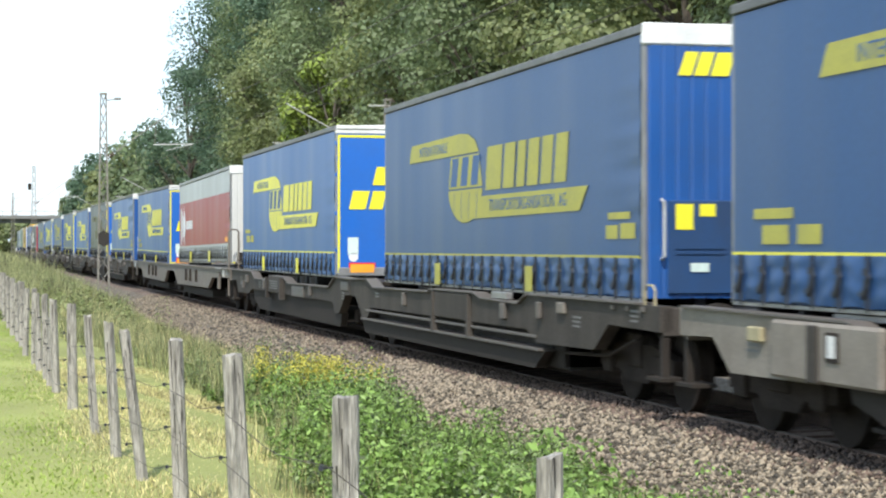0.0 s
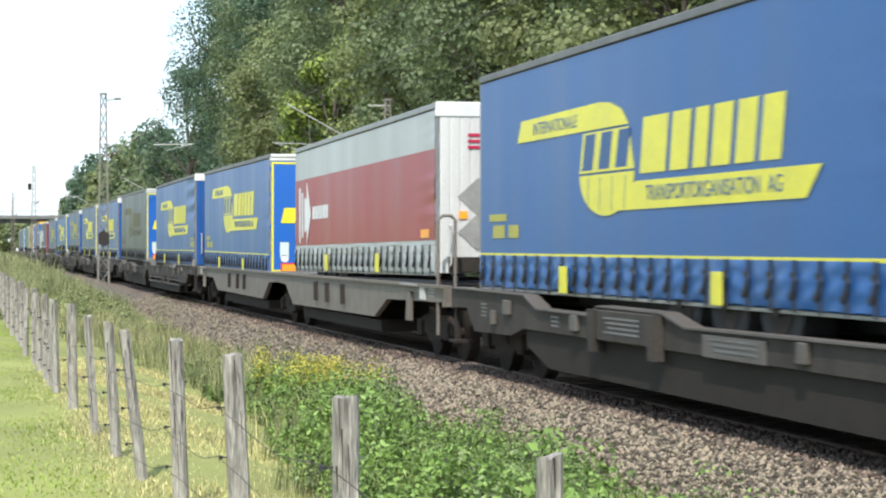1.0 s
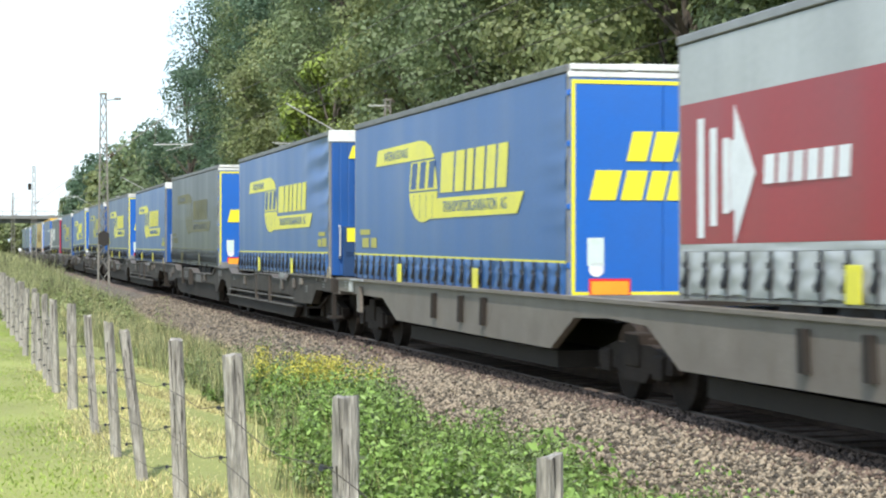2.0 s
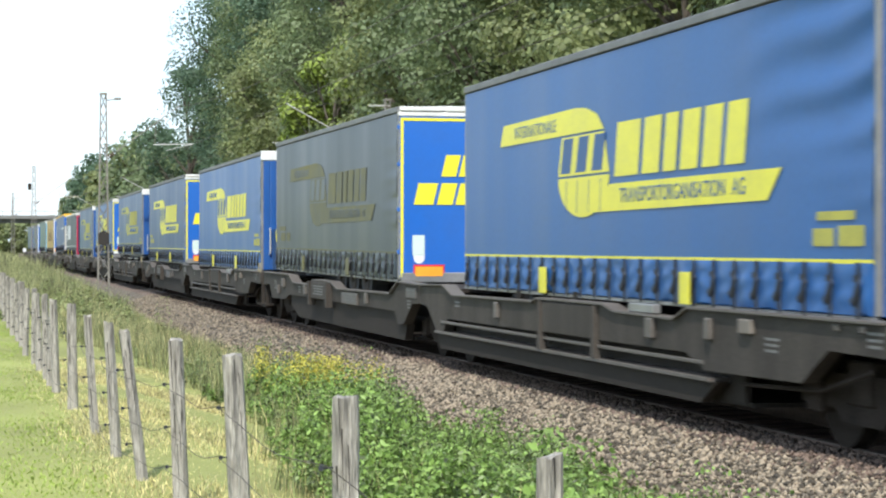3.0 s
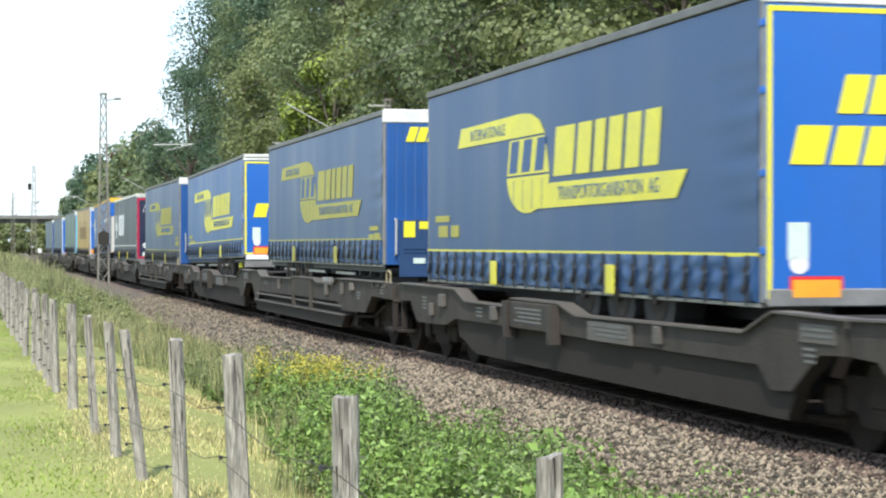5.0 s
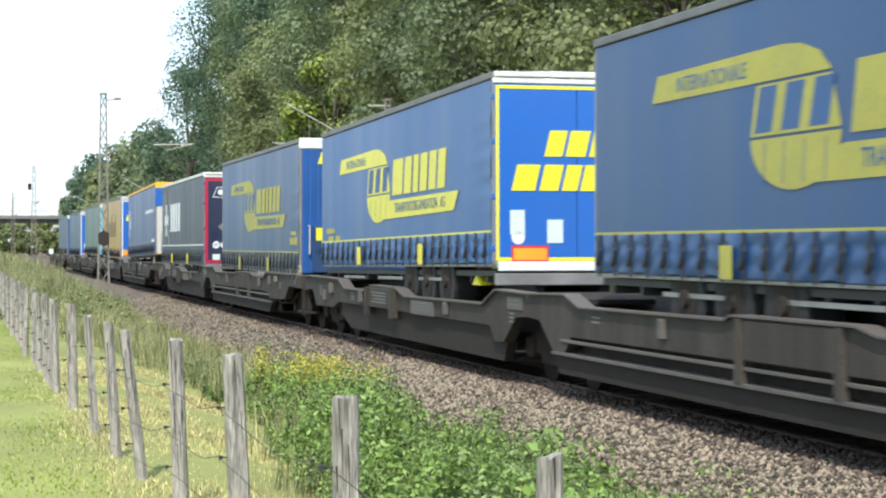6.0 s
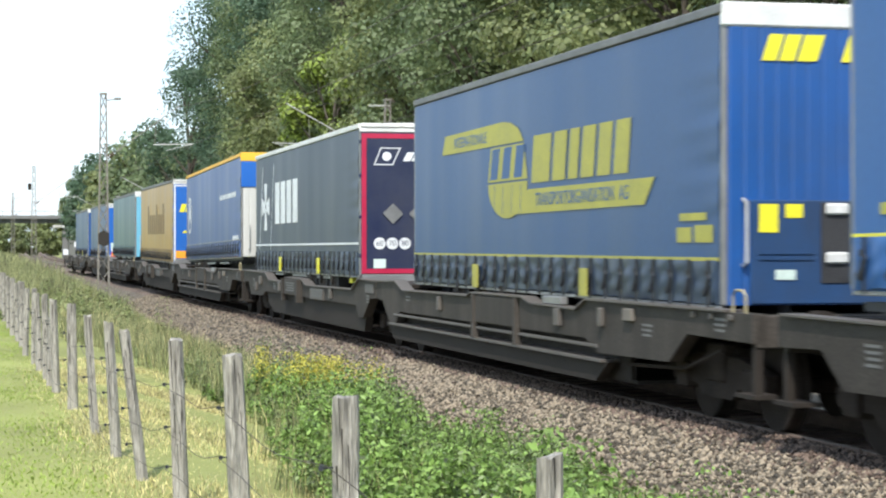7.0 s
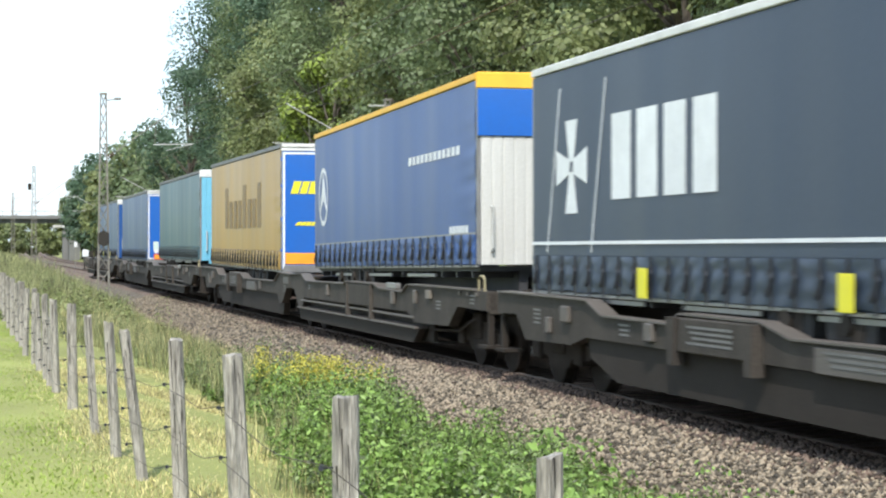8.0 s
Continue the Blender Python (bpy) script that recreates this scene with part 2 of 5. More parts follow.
def ground_material():
    m = bpy.data.materials.new("earth_and_turf")
    m.use_nodes = True
    n, l = m.node_tree.nodes, m.node_tree.links
    b = n["Principled BSDF"]
    b.inputs["Roughness"].default_value = 0.95
    tc = n.new("ShaderNodeTexCoord")
    big = n.new("ShaderNodeTexNoise")
    big.inputs["Scale"].default_value, big.inputs["Detail"].default_value = 0.35, 8.0
    l.new(tc.outputs["Object"], big.inputs["Vector"])
    ramp = n.new("ShaderNodeValToRGB")
    e = ramp.color_ramp.elements
    e[0].position, e[0].color = 0.3, (0.195, 0.20, 0.062, 1)
    e[1].position, e[1].color = 0.7, (0.30, 0.325, 0.088, 1)
    l.new(big.outputs["Fac"], ramp.inputs["Fac"])
    l.new(ramp.outputs["Color"], b.inputs["Base Color"])
    fine = n.new("ShaderNodeTexNoise")
    fine.inputs["Scale"].default_value, fine.inputs["Detail"].default_value = 30.0, 4.0
    l.new(tc.outputs["Object"], fine.inputs["Vector"])
    bp = n.new("ShaderNodeBump")
    bp.inputs["Strength"].default_value, bp.inputs["Distance"].default_value = 0.6, 0.05
    l.new(fine.outputs["Fac"], bp.inputs["Height"])
    l.new(bp.outputs["Normal"], b.inputs["Normal"])
    return m


def ballast_material(name, low, high):
    m = bpy.data.materials.new(name)
    m.use_nodes = True
    n, l = m.node_tree.nodes, m.node_tree.links
    b = n["Principled BSDF"]
    b.inputs["Roughness"].default_value = 0.9
    tc = n.new("ShaderNodeTexCoord")
    v = n.new("ShaderNodeTexVoronoi")
    v.inputs["Scale"].default_value = 17.0
    l.new(tc.outputs["Object"], v.inputs["Vector"])
    ramp = n.new("ShaderNodeValToRGB")
    e = ramp.color_ramp.elements
    e[0].position, e[0].color = 0.0, low
    e[1].position, e[1].color = 1.0, high
    l.new(v.outputs["Color"], ramp.inputs["Fac"])
    l.new(ramp.outputs["Color"], b.inputs["Base Color"])
    bp = n.new("ShaderNodeBump")
    bp.inputs["Strength"].default_value, bp.inputs["Distance"].default_value = 1.0, 0.06
    bp.invert = True
    l.new(v.outputs["Distance"], bp.inputs["Height"])
    l.new(bp.outputs["Normal"], b.inputs["Normal"])
    return m


M["ground"] = ground_material()
M["ballast"] = ballast_material("ballast_bed", (0.06, 0.048, 0.035, 1), (0.24, 0.20, 0.15, 1))
# brown bed below the train, its colour lightened to lift the shade there
M["brown_ballast"] = ballast_material("brown_ballast_bed", (0.10, 0.072, 0.055, 1), (0.26, 0.19, 0.145, 1))


# ---------------------------------------------------------------- mesh helpers
def link_mesh(name, mesh, parent=None, label=""):
    ob = new(name, mesh)
    if parent:
        ob.parent = parent
    return tagged(ob, label) if label else ob


def finish(name, bm, mat, smooth=False):
    me = bpy.data.meshes.new(name)
    bmesh.ops.recalc_face_normals(bm, faces=bm.faces)
    bm.to_mesh(me)
    bm.free()
    me.materials.append(mat)
    if smooth:
        me.polygons.foreach_set("use_smooth", [True] * len(me.polygons))
    return me


def part(name, bm, mat, parent=None, label="", smooth=False):
    return link_mesh(name, finish(name, bm, mat, smooth), parent, label)


MESHES = {}


def shared(key, build, mat, smooth=False):
    """One mesh for all alike parts, by key and material."""
    full = (key, mat.name)
    if full not in MESHES:
        MESHES[full] = finish(key if isinstance(key, str) else key[0], build(), mat, smooth)
    return MESHES[full]


def from_arrays(name, verts, faces, mat, smooth=False):
    me = bpy.data.meshes.new(name)
    verts, faces = np.asarray(verts, dtype=np.float32), np.asarray(faces, dtype=np.int32)
    k = faces.shape[1]
    me.vertices.add(len(verts))
    me.vertices.foreach_set("co", verts.ravel())
    me.loops.add(faces.size)
    me.loops.foreach_set("vertex_index", faces.ravel())
    me.polygons.add(len(faces))
    me.polygons.foreach_set("loop_start", np.arange(len(faces), dtype=np.int32) * k)
    me.update(calc_edges=True)
    if mat:
        me.materials.append(mat)
    if smooth:
        me.polygons.foreach_set("use_smooth", [True] * len(me.polygons))
    return me


def box(bm, x0, x1, y0, y1, z0, z1, bevel=0.0):
    m = Matrix.Translation(((x0 + x1) / 2, (y0 + y1) / 2, (z0 + z1) / 2)) @ Matrix.Diagonal((abs(x1 - x0), abs(y1 - y0), abs(z1 - z0), 1))
    made = bmesh.ops.create_cube(bm, size=1.0, matrix=m)
    if bevel:
        edges = list({e for v in made["verts"] for e in v.link_edges})
        bmesh.ops.bevel(bm, geom=edges, offset=bevel, segments=1, affect="EDGES")
    return bm


def boxed(*args, bevel=0.0):
    return box(bmesh.new(), *args, bevel=bevel)


def prism(bm, pts, y0, y1):
    """A plate with the outline pts in x and z, from y0 to y1."""
    a = [bm.verts.new((x, y0, z)) for x, z in pts]
    b = [bm.verts.new((x, y1, z)) for x, z in pts]
    bm.faces.new(a)
    bm.faces.new(b[::-1])
    for i in range(len(pts)):
        j = (i + 1) % len(pts)
        bm.faces.new((a[i], b[i], b[j], a[j]))
    return bm


def prism_x(bm, pts, x0, x1):
    """A plate with the outline pts in y and z, from x0 to x1."""
    a = [bm.verts.new((x0, y, z)) for y, z in pts]
    b = [bm.verts.new((x1, y, z)) for y, z in pts]
    bm.faces.new(a)
    bm.faces.new(b[::-1])
    for i in range(len(pts)):
        j = (i + 1) % len(pts)
        bm.faces.new((a[i], b[i], b[j], a[j]))
    return bm


def rod(bm, p, q, r0, r1=None, sides=6):
    p, q = Vector(p), Vector(q)
    d = q - p
    m = Matrix.Translation((p + q) / 2) @ d.to_track_quat("Z", "Y").to_matrix().to_4x4()
    bmesh.ops.create_cone(bm, cap_ends=True, segments=sides, radius1=r0, radius2=r0 if r1 is None else r1, depth=d.length, matrix=m)
    return bm


def disc_y(bm, x, z, y0, y1, r, sides=20):
    return rod(bm, (x, y0, z), (x, y1, z), r, sides=sides)


# ---------------------------------------------------------------- the setting
def build_ground():
    s = np.concatenate([[-80, -50, -35], np.arange(-25, 130, 3.0), np.arange(130, 320, 10.0), [350, 420, 550, 750, 1000, 1450]])
    u = np.array(GROUND_U, dtype=float)
    S, U = np.meshgrid(s, u, indexing="ij")
    x, y, _ = along(S, U)
    z = ground_z(U) + 0.04 * np.sin(S * 0.9 + U * 1.7) * (np.abs(U + 5.2) < 1.7)
    verts = np.stack([x.ravel(), y.ravel(), z.ravel()], 1)
    nu = len(u)
    i, j = np.meshgrid(np.arange(len(s) - 1), np.arange(nu - 1), indexing="ij")
    a = (i * nu + j).ravel()
    faces = np.stack([a, a + nu, a + nu + 1, a + 1], 1)[:, ::-1]
    me = from_arrays("ground", verts, faces, M["ground"], True)
    me.materials.append(M["ballast"])
    mid = (u[:-1] + u[1:]) / 2
    stony = (mid > -3.3) & (mid < 7.6)
    me.materials.append(M["brown_ballast"])
    kind = stony.astype(np.int32) + (((mid > -1.5) & (mid < 0.9)) | (np.abs(mid - 4.5) < 1.0))
    me.polygons.foreach_set("material_index", np.tile(kind, len(s) - 1).astype(np.int32))
    ob = link_mesh("ground", me)
    tagged(ob, "grassy ground with a stony track bed running through it", "ground", kind="structure")


def build_track(name, offset):
    root = tagged(new(name), "railway track of rusty steel rails on concrete sleepers", "railway track", kind="structure")
    s = np.concatenate([np.arange(-40, 330, 2.0), np.arange(330, 900, 20.0)])
    outline = [(-0.07, -0.17), (0.07, -0.17), (0.07, -0.155), (0.012, -0.13), (0.012, -0.05), (0.036, -0.035), (0.036, -0.004), (0.026, 0.0), (-0.026, 0.0), (-0.036, -0.004), (-0.036, -0.035), (-0.012, -0.05), (-0.012, -0.13), (-0.07, -0.155)]
    k = len(outline)
    for side in (-0.7525, 0.7525):
        verts = []
        for du, z in outline:
            x, y, _ = along(s, offset + side + du)
            verts.append(np.stack([x, y, np.full_like(x, z)], 1))
        verts = np.stack(verts, 1).reshape(-1, 3)
        i, j = np.meshgrid(np.arange(len(s) - 1), np.arange(k), indexing="ij")
        a, b = (i * k + j).ravel(), (i * k + (j + 1) % k).ravel()
        me = from_arrays("rail", verts, np.stack([a, b, b + k, a + k], 1), M["rail"])
        me.materials.append(M["rail_head"])
        me.polygons.foreach_set("material_index", ((j.ravel() >= 6) & (j.ravel() <= 8)).astype(np.int32))
        link_mesh("rail", me, root)
    return root


def build_sleepers(root, offset, first, count):
    def shape():
        bm = bmesh.new()
        prism_x(bm, [(-0.13, -0.34), (0.13, -0.34), (0.10, -0.165), (-0.10, -0.165)], -1.3, 1.3)
        return bm
    me = shared("sleeper", shape, M["sleeper"])
    for i in range(count):
        x, y, h = along(first + 0.6 * i, offset)
        ob = link_mesh("sleeper", me, root)
        ob.matrix_basis = Matrix.Translation((x, y, 0)) @ Matrix.Rotation(h, 4, "Z")


build_ground()
track_near = build_track("track_near", 0.0)
track_far = build_track("track_far", 4.5)

# ---------------------------------------------------------------- semi-trailers
HALF, WIDE, TALL = 6.84, 1.275, 2.95


def curtain_mesh(z0, z1, slack=0.0):
    """A tarpaulin sheet with slack between its straps, on the side y = -WIDE."""
    bm = bmesh.new()
    nx, nz = 96, 44
    rows = []
    for j in range(nz + 1):
        z = z0 + (z1 - z0) * j / nz
        row = []
        for i in range(nx + 1):
            x = -HALF + 0.06 + (2 * HALF - 0.12) * i / nx
            belly = math.sin(math.pi * j / nz)
            y = -WIDE - 0.004 - belly * (0.003 * math.sin(x * 2.1 + 0.5) + 0.0012 * math.sin(x * 5.3 + z))
            fold = max(0.0, (x - HALF + 2.2) / 2.2) ** 2
            y -= fold * belly * (0.007 * math.sin(z * 10.0 + 1.6 * x) + 0.004 * math.sin(z * 23.0 - x))
            # long drooping folds where the sheet is slack at its leading end
            limp = slack * max(0.0, (x - HALF + 3.2) / 3.2) * min(1.0, max(0.0, (z - 1.35) / 0.4)) * min(1.0, (z1 - z) / 0.15)
            y += limp * (0.5 + 0.5 * math.sin(z * 11.5 - 1.1 * (x - HALF) + 0.6 * math.sin(2.3 * x)))
            row.append(bm.verts.new((x, y, z)))
        rows.append(row)
    for j in range(nz):
        for i in range(nx):
            bm.faces.new((rows[j][i], rows[j][i + 1], rows[j + 1][i + 1], rows[j + 1][i]))
    box(bm, -HALF + 0.06, HALF - 0.06, -WIDE + 0.07, -WIDE + 0.09, z0, z1)
    return bm


def skirt_mesh(variant):
    """The loose lower hem: cloth bellying out between its straps, creased and scalloped along the bottom."""
    rng = np.random.default_rng(300 + variant)
    bm = bmesh.new()
    per, nz = 8, 9
    starts = [-HALF + 0.06] + [-HALF + 0.30 + 0.545 * i for i in range(25)] + [HALF - 0.06]
    cols = []
    for a, b in zip(starts, starts[1:]):
        deep, lift, lean, phase = rng.uniform(0.018, 0.042), rng.uniform(0.0, 0.035), rng.uniform(-0.5, 0.5), rng.uniform(0, 6.28)
        for i in range(per):
            f = i / per
            cols.append((a + (b - a) * f, f, deep, lift, lean, phase))
    cols.append((starts[-1], 0.0, 0.02, 0.0, 0.0, 0.0))
    rows = []
    for k in range(nz + 1):
        g = k / nz
        row = []
        for x, f, deep, lift, lean, phase in cols:
            belly = math.sin(math.pi * f)
            z = 0.455 * g + (1 - g) * lift * belly
            crease = 0.007 * math.sin(14.0 * (g + lean * f) + phase) * belly
            y = -WIDE - 0.008 - deep * belly * math.sin(math.pi * (0.15 + 0.80 * g)) ** 0.7 - crease - 0.012 * (g > 0.88)
            row.append(bm.verts.new((x, y, z)))
        rows.append(row)
    for lo, hi in zip(rows, rows[1:]):
        for i in range(len(cols) - 1):
            bm.faces.new((lo[i], lo[i + 1], hi[i + 1], hi[i]))
    box(bm, -HALF + 0.06, HALF - 0.06, -WIDE + 0.006, -WIDE + 0.03, 0.0, 0.455)
    return bm


def slanted(bm, d0, d1, z0, z1, lean, y=-WIDE - 0.0150, thick=0.004):
    """A slanted block between d0 and d1 metres behind the leading end; its top leans towards that end."""
    x0, x1 = HALF - d1, HALF - d0
    return prism(bm, [(x0, z0), (x1, z0), (x1 + lean, z1), (x0 + lean, z1)], y, y + thick)


def emblem_swoosh():
    bm = bmesh.new()
    y = -WIDE - 0.0150
    prism(bm, [(HALF - d, z) for d, z in ((11.8, 2.05), (7.25, 2.05), (7.5, 2.24), (7.9, 2.34), (8.3, 2.37), (11.62, 2.34))], y, y + 0.004)
    return bm


def emblem_globe():
    bm = bmesh.new()
    y = -WIDE - 0.0150
    pts = []
    for i in range(25):
        a = math.pi * i / 24
        pts.append((HALF - 8.05 - 1.0 * math.cos(a), 1.50 - 0.50 * math.sin(a)))
    prism(bm, pts, y, y + 0.004)
    prism(bm, [(HALF - d, z) for d, z in ((9.05, 1.53), (7.05, 1.53), (7.25, 2.02), (8.9, 2.02))], y, y + 0.004)
    return bm


def emblem_inlay():
    bm = bmesh.new()
    for k in range(3):
        d = 8.95 - 0.62 * k
        slanted(bm, d - 0.40, d, 1.56, 2.0, 0.14, y=-WIDE - 0.0165)
    for k in range(4):
        d = 8.75 - 0.45 * k
        slanted(bm, d - 0.02, d, 1.06, 1.46, 0.04, y=-WIDE - 0.0165)
    return bm


def emblem_blocks():
    bm = bmesh.new()
    widths = [0.92, 0.66, 0.50, 0.62, 0.60, 0.62]
    d = 6.86
    for w in widths:
        slanted(bm, d - w + 0.12, d, 1.46, 2.09, 0.12)
        d -= w + 0.015
    return bm


def emblem_bar():
    bm = bmesh.new()
    y = -WIDE - 0.0155
    prism(bm, [(HALF - d, z) for d, z in ((8.2, 1.05), (2.42, 1.08), (2.08, 1.38), (7.0, 1.38))], y, y + 0.004)
    return bm


def words(text, size, mat, parent, m, name="lettering"):
    """Flat lettering, its text reading along +x and up +y of the pose m."""
    key = ("lettering", text, size)
    if (key, mat.name) not in MESHES:
        cu = bpy.data.curves.new("lettering", "FONT")
        cu.body, cu.size, cu.extrude, cu.align_x, cu.align_y = text, size, 0.002, "CENTER", "CENTER"
        tmp = new("lettering", cu)
        me = bpy.data.meshes.new_from_object(tmp.evaluated_get(bpy.context.evaluated_depsgraph_get()))
        bpy.data.objects.remove(tmp)
        me.materials.clear()
        me.materials.append(mat)
        MESHES[(key, mat.name)] = me
    ob = link_mesh(name, MESHES[(key, mat.name)], parent)
    ob.matrix_basis = m
    return ob


SIDE = Matrix.Rotation(radians(90), 4, "X")
LEAD = Matrix.Rotation(radians(90), 4, "Z") @ Matrix.Rotation(radians(90), 4, "X")


def add(name, key, build, mat, parent, label="", smooth=False):
    return link_mesh(name, shared(key, build, mat, smooth), parent, label)


def add_pieces(name, key, build, mat, parent, label=""):
    """Like add(), but every loose piece of the shape becomes a part of its own."""
    full = (key, mat.name, "pieces")
    if full not in MESHES:
        bm = build()
        bm.verts.ensure_lookup_table()
        bmesh.ops.recalc_face_normals(bm, faces=bm.faces)
        left, found = set(bm.verts), []
        while left:
            stack, island = [left.pop()], set()
            while stack:
                v = stack.pop()
                island.add(v)
                for e in v.link_edges:
                    w = e.other_vert(v)
                    if w in left:
                        left.discard(w)
                        stack.append(w)
            found.append(island)
        found.sort(key=lambda g: min((v.co.x, v.co.y, v.co.z) for v in g))
        MESHES[full] = []
        for island in found:
            order = {v: i for i, v in enumerate(island)}
            me = bpy.data.meshes.new(name)
            me.from_pydata([v.co[:] for v in order], [], [[order[v] for v in f.verts] for f in bm.faces if f.verts[0] in island])
            me.materials.append(mat)
            MESHES[full].append(me)
        bm.free()
    return [link_mesh(name, me, parent, label) for me in MESHES[full]]


def tube(bm, pts, r, sides=5):
    """One connected tube through the points."""
    rings = []
    for i, p in enumerate(pts):
        a, c = Vector(pts[max(i - 1, 0)]), Vector(pts[min(i + 1, len(pts) - 1)])
        q = (c - a).to_track_quat("Z", "Y").to_matrix()
        rings.append([bm.verts.new(Vector(p) + q @ Vector((r * math.cos(2 * math.pi * k / sides), r * math.sin(2 * math.pi * k / sides), 0))) for k in range(sides)])
    for ra, rb in zip(rings, rings[1:]):
        for k in range(sides):
            bm.faces.new((ra[k], ra[(k + 1) % sides], rb[(k + 1) % sides], rb[k]))
    bm.faces.new(rings[0][::-1])
    bm.faces.new(rings[-1])
    return bm


def corner_post(low):
    return boxed(-0.028, 0.028, -0.030, 0.030, low, TALL - 0.12, bevel=0.008)


def strap_shape():
    bm = bmesh.new()
    prism(bm, [(-0.020, -0.03), (0.020, -0.03), (0.024, 0.46), (-0.024, 0.46)], -WIDE - 0.040, -WIDE - 0.026)
    prism(bm, [(-0.10, 0.13), (-0.05, 0.08), (0.02, 0.14), (0.085, 0.27), (0.05, 0.31), (-0.02, 0.19)], -WIDE - 0.066, -WIDE - 0.040)
    box(bm, -0.045, 0.045, -WIDE - 0.058, -WIDE - 0.040, 0.29, 0.35)
    return bm


def road_wheel(x, side):
    bm = bmesh.new()
    y = side * (WIDE - 0.05)
    disc_y(bm, x, -0.12, y, y - side * 0.36, 0.50, 24)
    return bm


def rim_shape(x, side):
    bm = bmesh.new()
    y = side * (WIDE - 0.05)
    disc_y(bm, x, -0.12, y + side * 0.012, y - side * 0.1, 0.29, 18)
    disc_y(bm, x, -0.12, y + side * 0.06, y, 0.10, 12)
    return bm


def chassis_shape(axles):
    bm = bmesh.new()
    box(bm, -HALF + 0.1, HALF - 0.1, -1.2, 1.2, -0.02, 0.06)
    for y in (-0.5, 0.5):
        box(bm, -HALF + 0.2, HALF - 0.2, y - 0.07, y + 0.07, -0.36, -0.02)
    for i in range(14):
        x = -HALF + 0.5 + i * 0.97
        box(bm, x - 0.04, x + 0.04, -1.2, 1.2, -0.12, -0.02)
    box(bm, axles * -2.6 - 0.1, axles * -2.6 + 0.1, -1.0, 1.0, -0.75, -0.05)
    return bm


def lead_letters(rows):
    """Blocks on the leading wall: rows of (y, z, widths, height)."""
    bm = bmesh.new()
    for y, z, widths, high in rows:
        for w in widths:
            pts = [(y, z), (y + w * 0.84, z), (y + w * 0.84 + 0.09, z + high), (y + 0.09, z + high)]
            prism_x(bm, pts, HALF + 0.030, HALF + 0.038)
            y += w
    return bm


def frame_bars(t=0.05, low=0.0):
    bm = bmesh.new()
    w, a, b = WIDE - 0.04, 0.04 + low, TALL - 0.20
    for pts in ([(-w, a), (w, a), (w, a + t), (-w, a + t)], [(-w, b - t), (w, b - t), (w, b), (-w, b)], [(-w, a + t), (-w + t, a + t), (-w + t, b - t), (-w, b - t)], [(w - t, a + t), (w, a + t), (w, b - t), (w - t, b - t)]):
        prism_x(bm, pts, HALF + 0.026, HALF + 0.034)
    return bm


def door_leaf(side, low):
    bm = bmesh.new()
    box(bm, HALF - 0.04, HALF + 0.025, min(side * 0.004, side * (WIDE - 0.03)), max(side * 0.004, side * (WIDE - 0.03)), 0.03 + low, TALL - 0.18, bevel=0.008)
    return bm


def bulkhead_shape(low):
    bm = bmesh.new()
    n = 14
    pts = []
    for i in range(n):
        y0 = -WIDE + 0.06 + (2 * WIDE - 0.12) * i / n
        w = (2 * WIDE - 0.12) / n
        pts += [(y0, HALF + 0.008), (y0 + w * 0.15, HALF + 0.02), (y0 + w * 0.85, HALF + 0.02), (y0 + w, HALF + 0.008)]
    lo, hi = [bm.verts.new((x, y, low)) for y, x in pts], [bm.verts.new((x, y, TALL - 0.22)) for y, x in pts]
    for i in range(len(pts) - 1):
        bm.faces.new((lo[i], lo[i + 1], hi[i + 1], hi[i]))
    box(bm, HALF - 0.06, HALF - 0.03, -WIDE + 0.05, WIDE - 0.05, low, TALL - 0.2)
    return bm


def stow_box():
    bm = boxed(HALF + 0.02, HALF + 0.06, -0.98, 0.98, -0.11, 0.95, bevel=0.01)
    for z in (0.40, 0.34):
        box(bm, HALF + 0.055, HALF + 0.075, -0.9, -0.3, z, z + 0.03)
    return bm


def grab_handle():
    bm = bmesh.new()
    y = -WIDE + 0.22
    pts = [(HALF + 0.02, y, 0.28), (HALF + 0.12, y, 0.32), (HALF + 0.12, y, 0.92), (HALF + 0.02, y, 0.96)]
    for p, q in zip(pts, pts[1:]):
        rod(bm, p, q, 0.02)
    return bm


def roof_shape():
    bm = bmesh.new()
    prism_x(bm, [(-WIDE + 0.02, TALL - 0.06), (WIDE - 0.02, TALL - 0.06), (WIDE - 0.06, TALL - 0.01), (0.4, TALL + 0.02), (-0.4, TALL + 0.02), (-WIDE + 0.06, TALL - 0.01)], -HALF + 0.02, HALF - 0.02)
    return bm


def roof_rail(side):
    return boxed(-HALF, HALF, min(side * (WIDE - 0.06), side * (WIDE + 0.022)), max(side * (WIDE - 0.06), side * (WIDE + 0.022)), TALL - 0.105, TALL - 0.005, bevel=0.012)


def header_cap(kind):
    bm = bmesh.new()
    if kind == "wall":
        box(bm, HALF - 0.05, HALF + 0.04, -WIDE - 0.01, WIDE + 0.01, TALL - 0.24, TALL + 0.01, bevel=0.02)
    else:
        box(bm, HALF - 0.05, HALF + 0.03, -WIDE, WIDE, TALL - 0.17, TALL - 0.09, bevel=0.01)
        for i in range(3):
            y = -WIDE + 0.02 + i * 0.86
            box(bm, HALF - 0.04, HALF + 0.05, y, y + 0.78, TALL - 0.08, TALL + 0.0, bevel=0.012)
    return bm


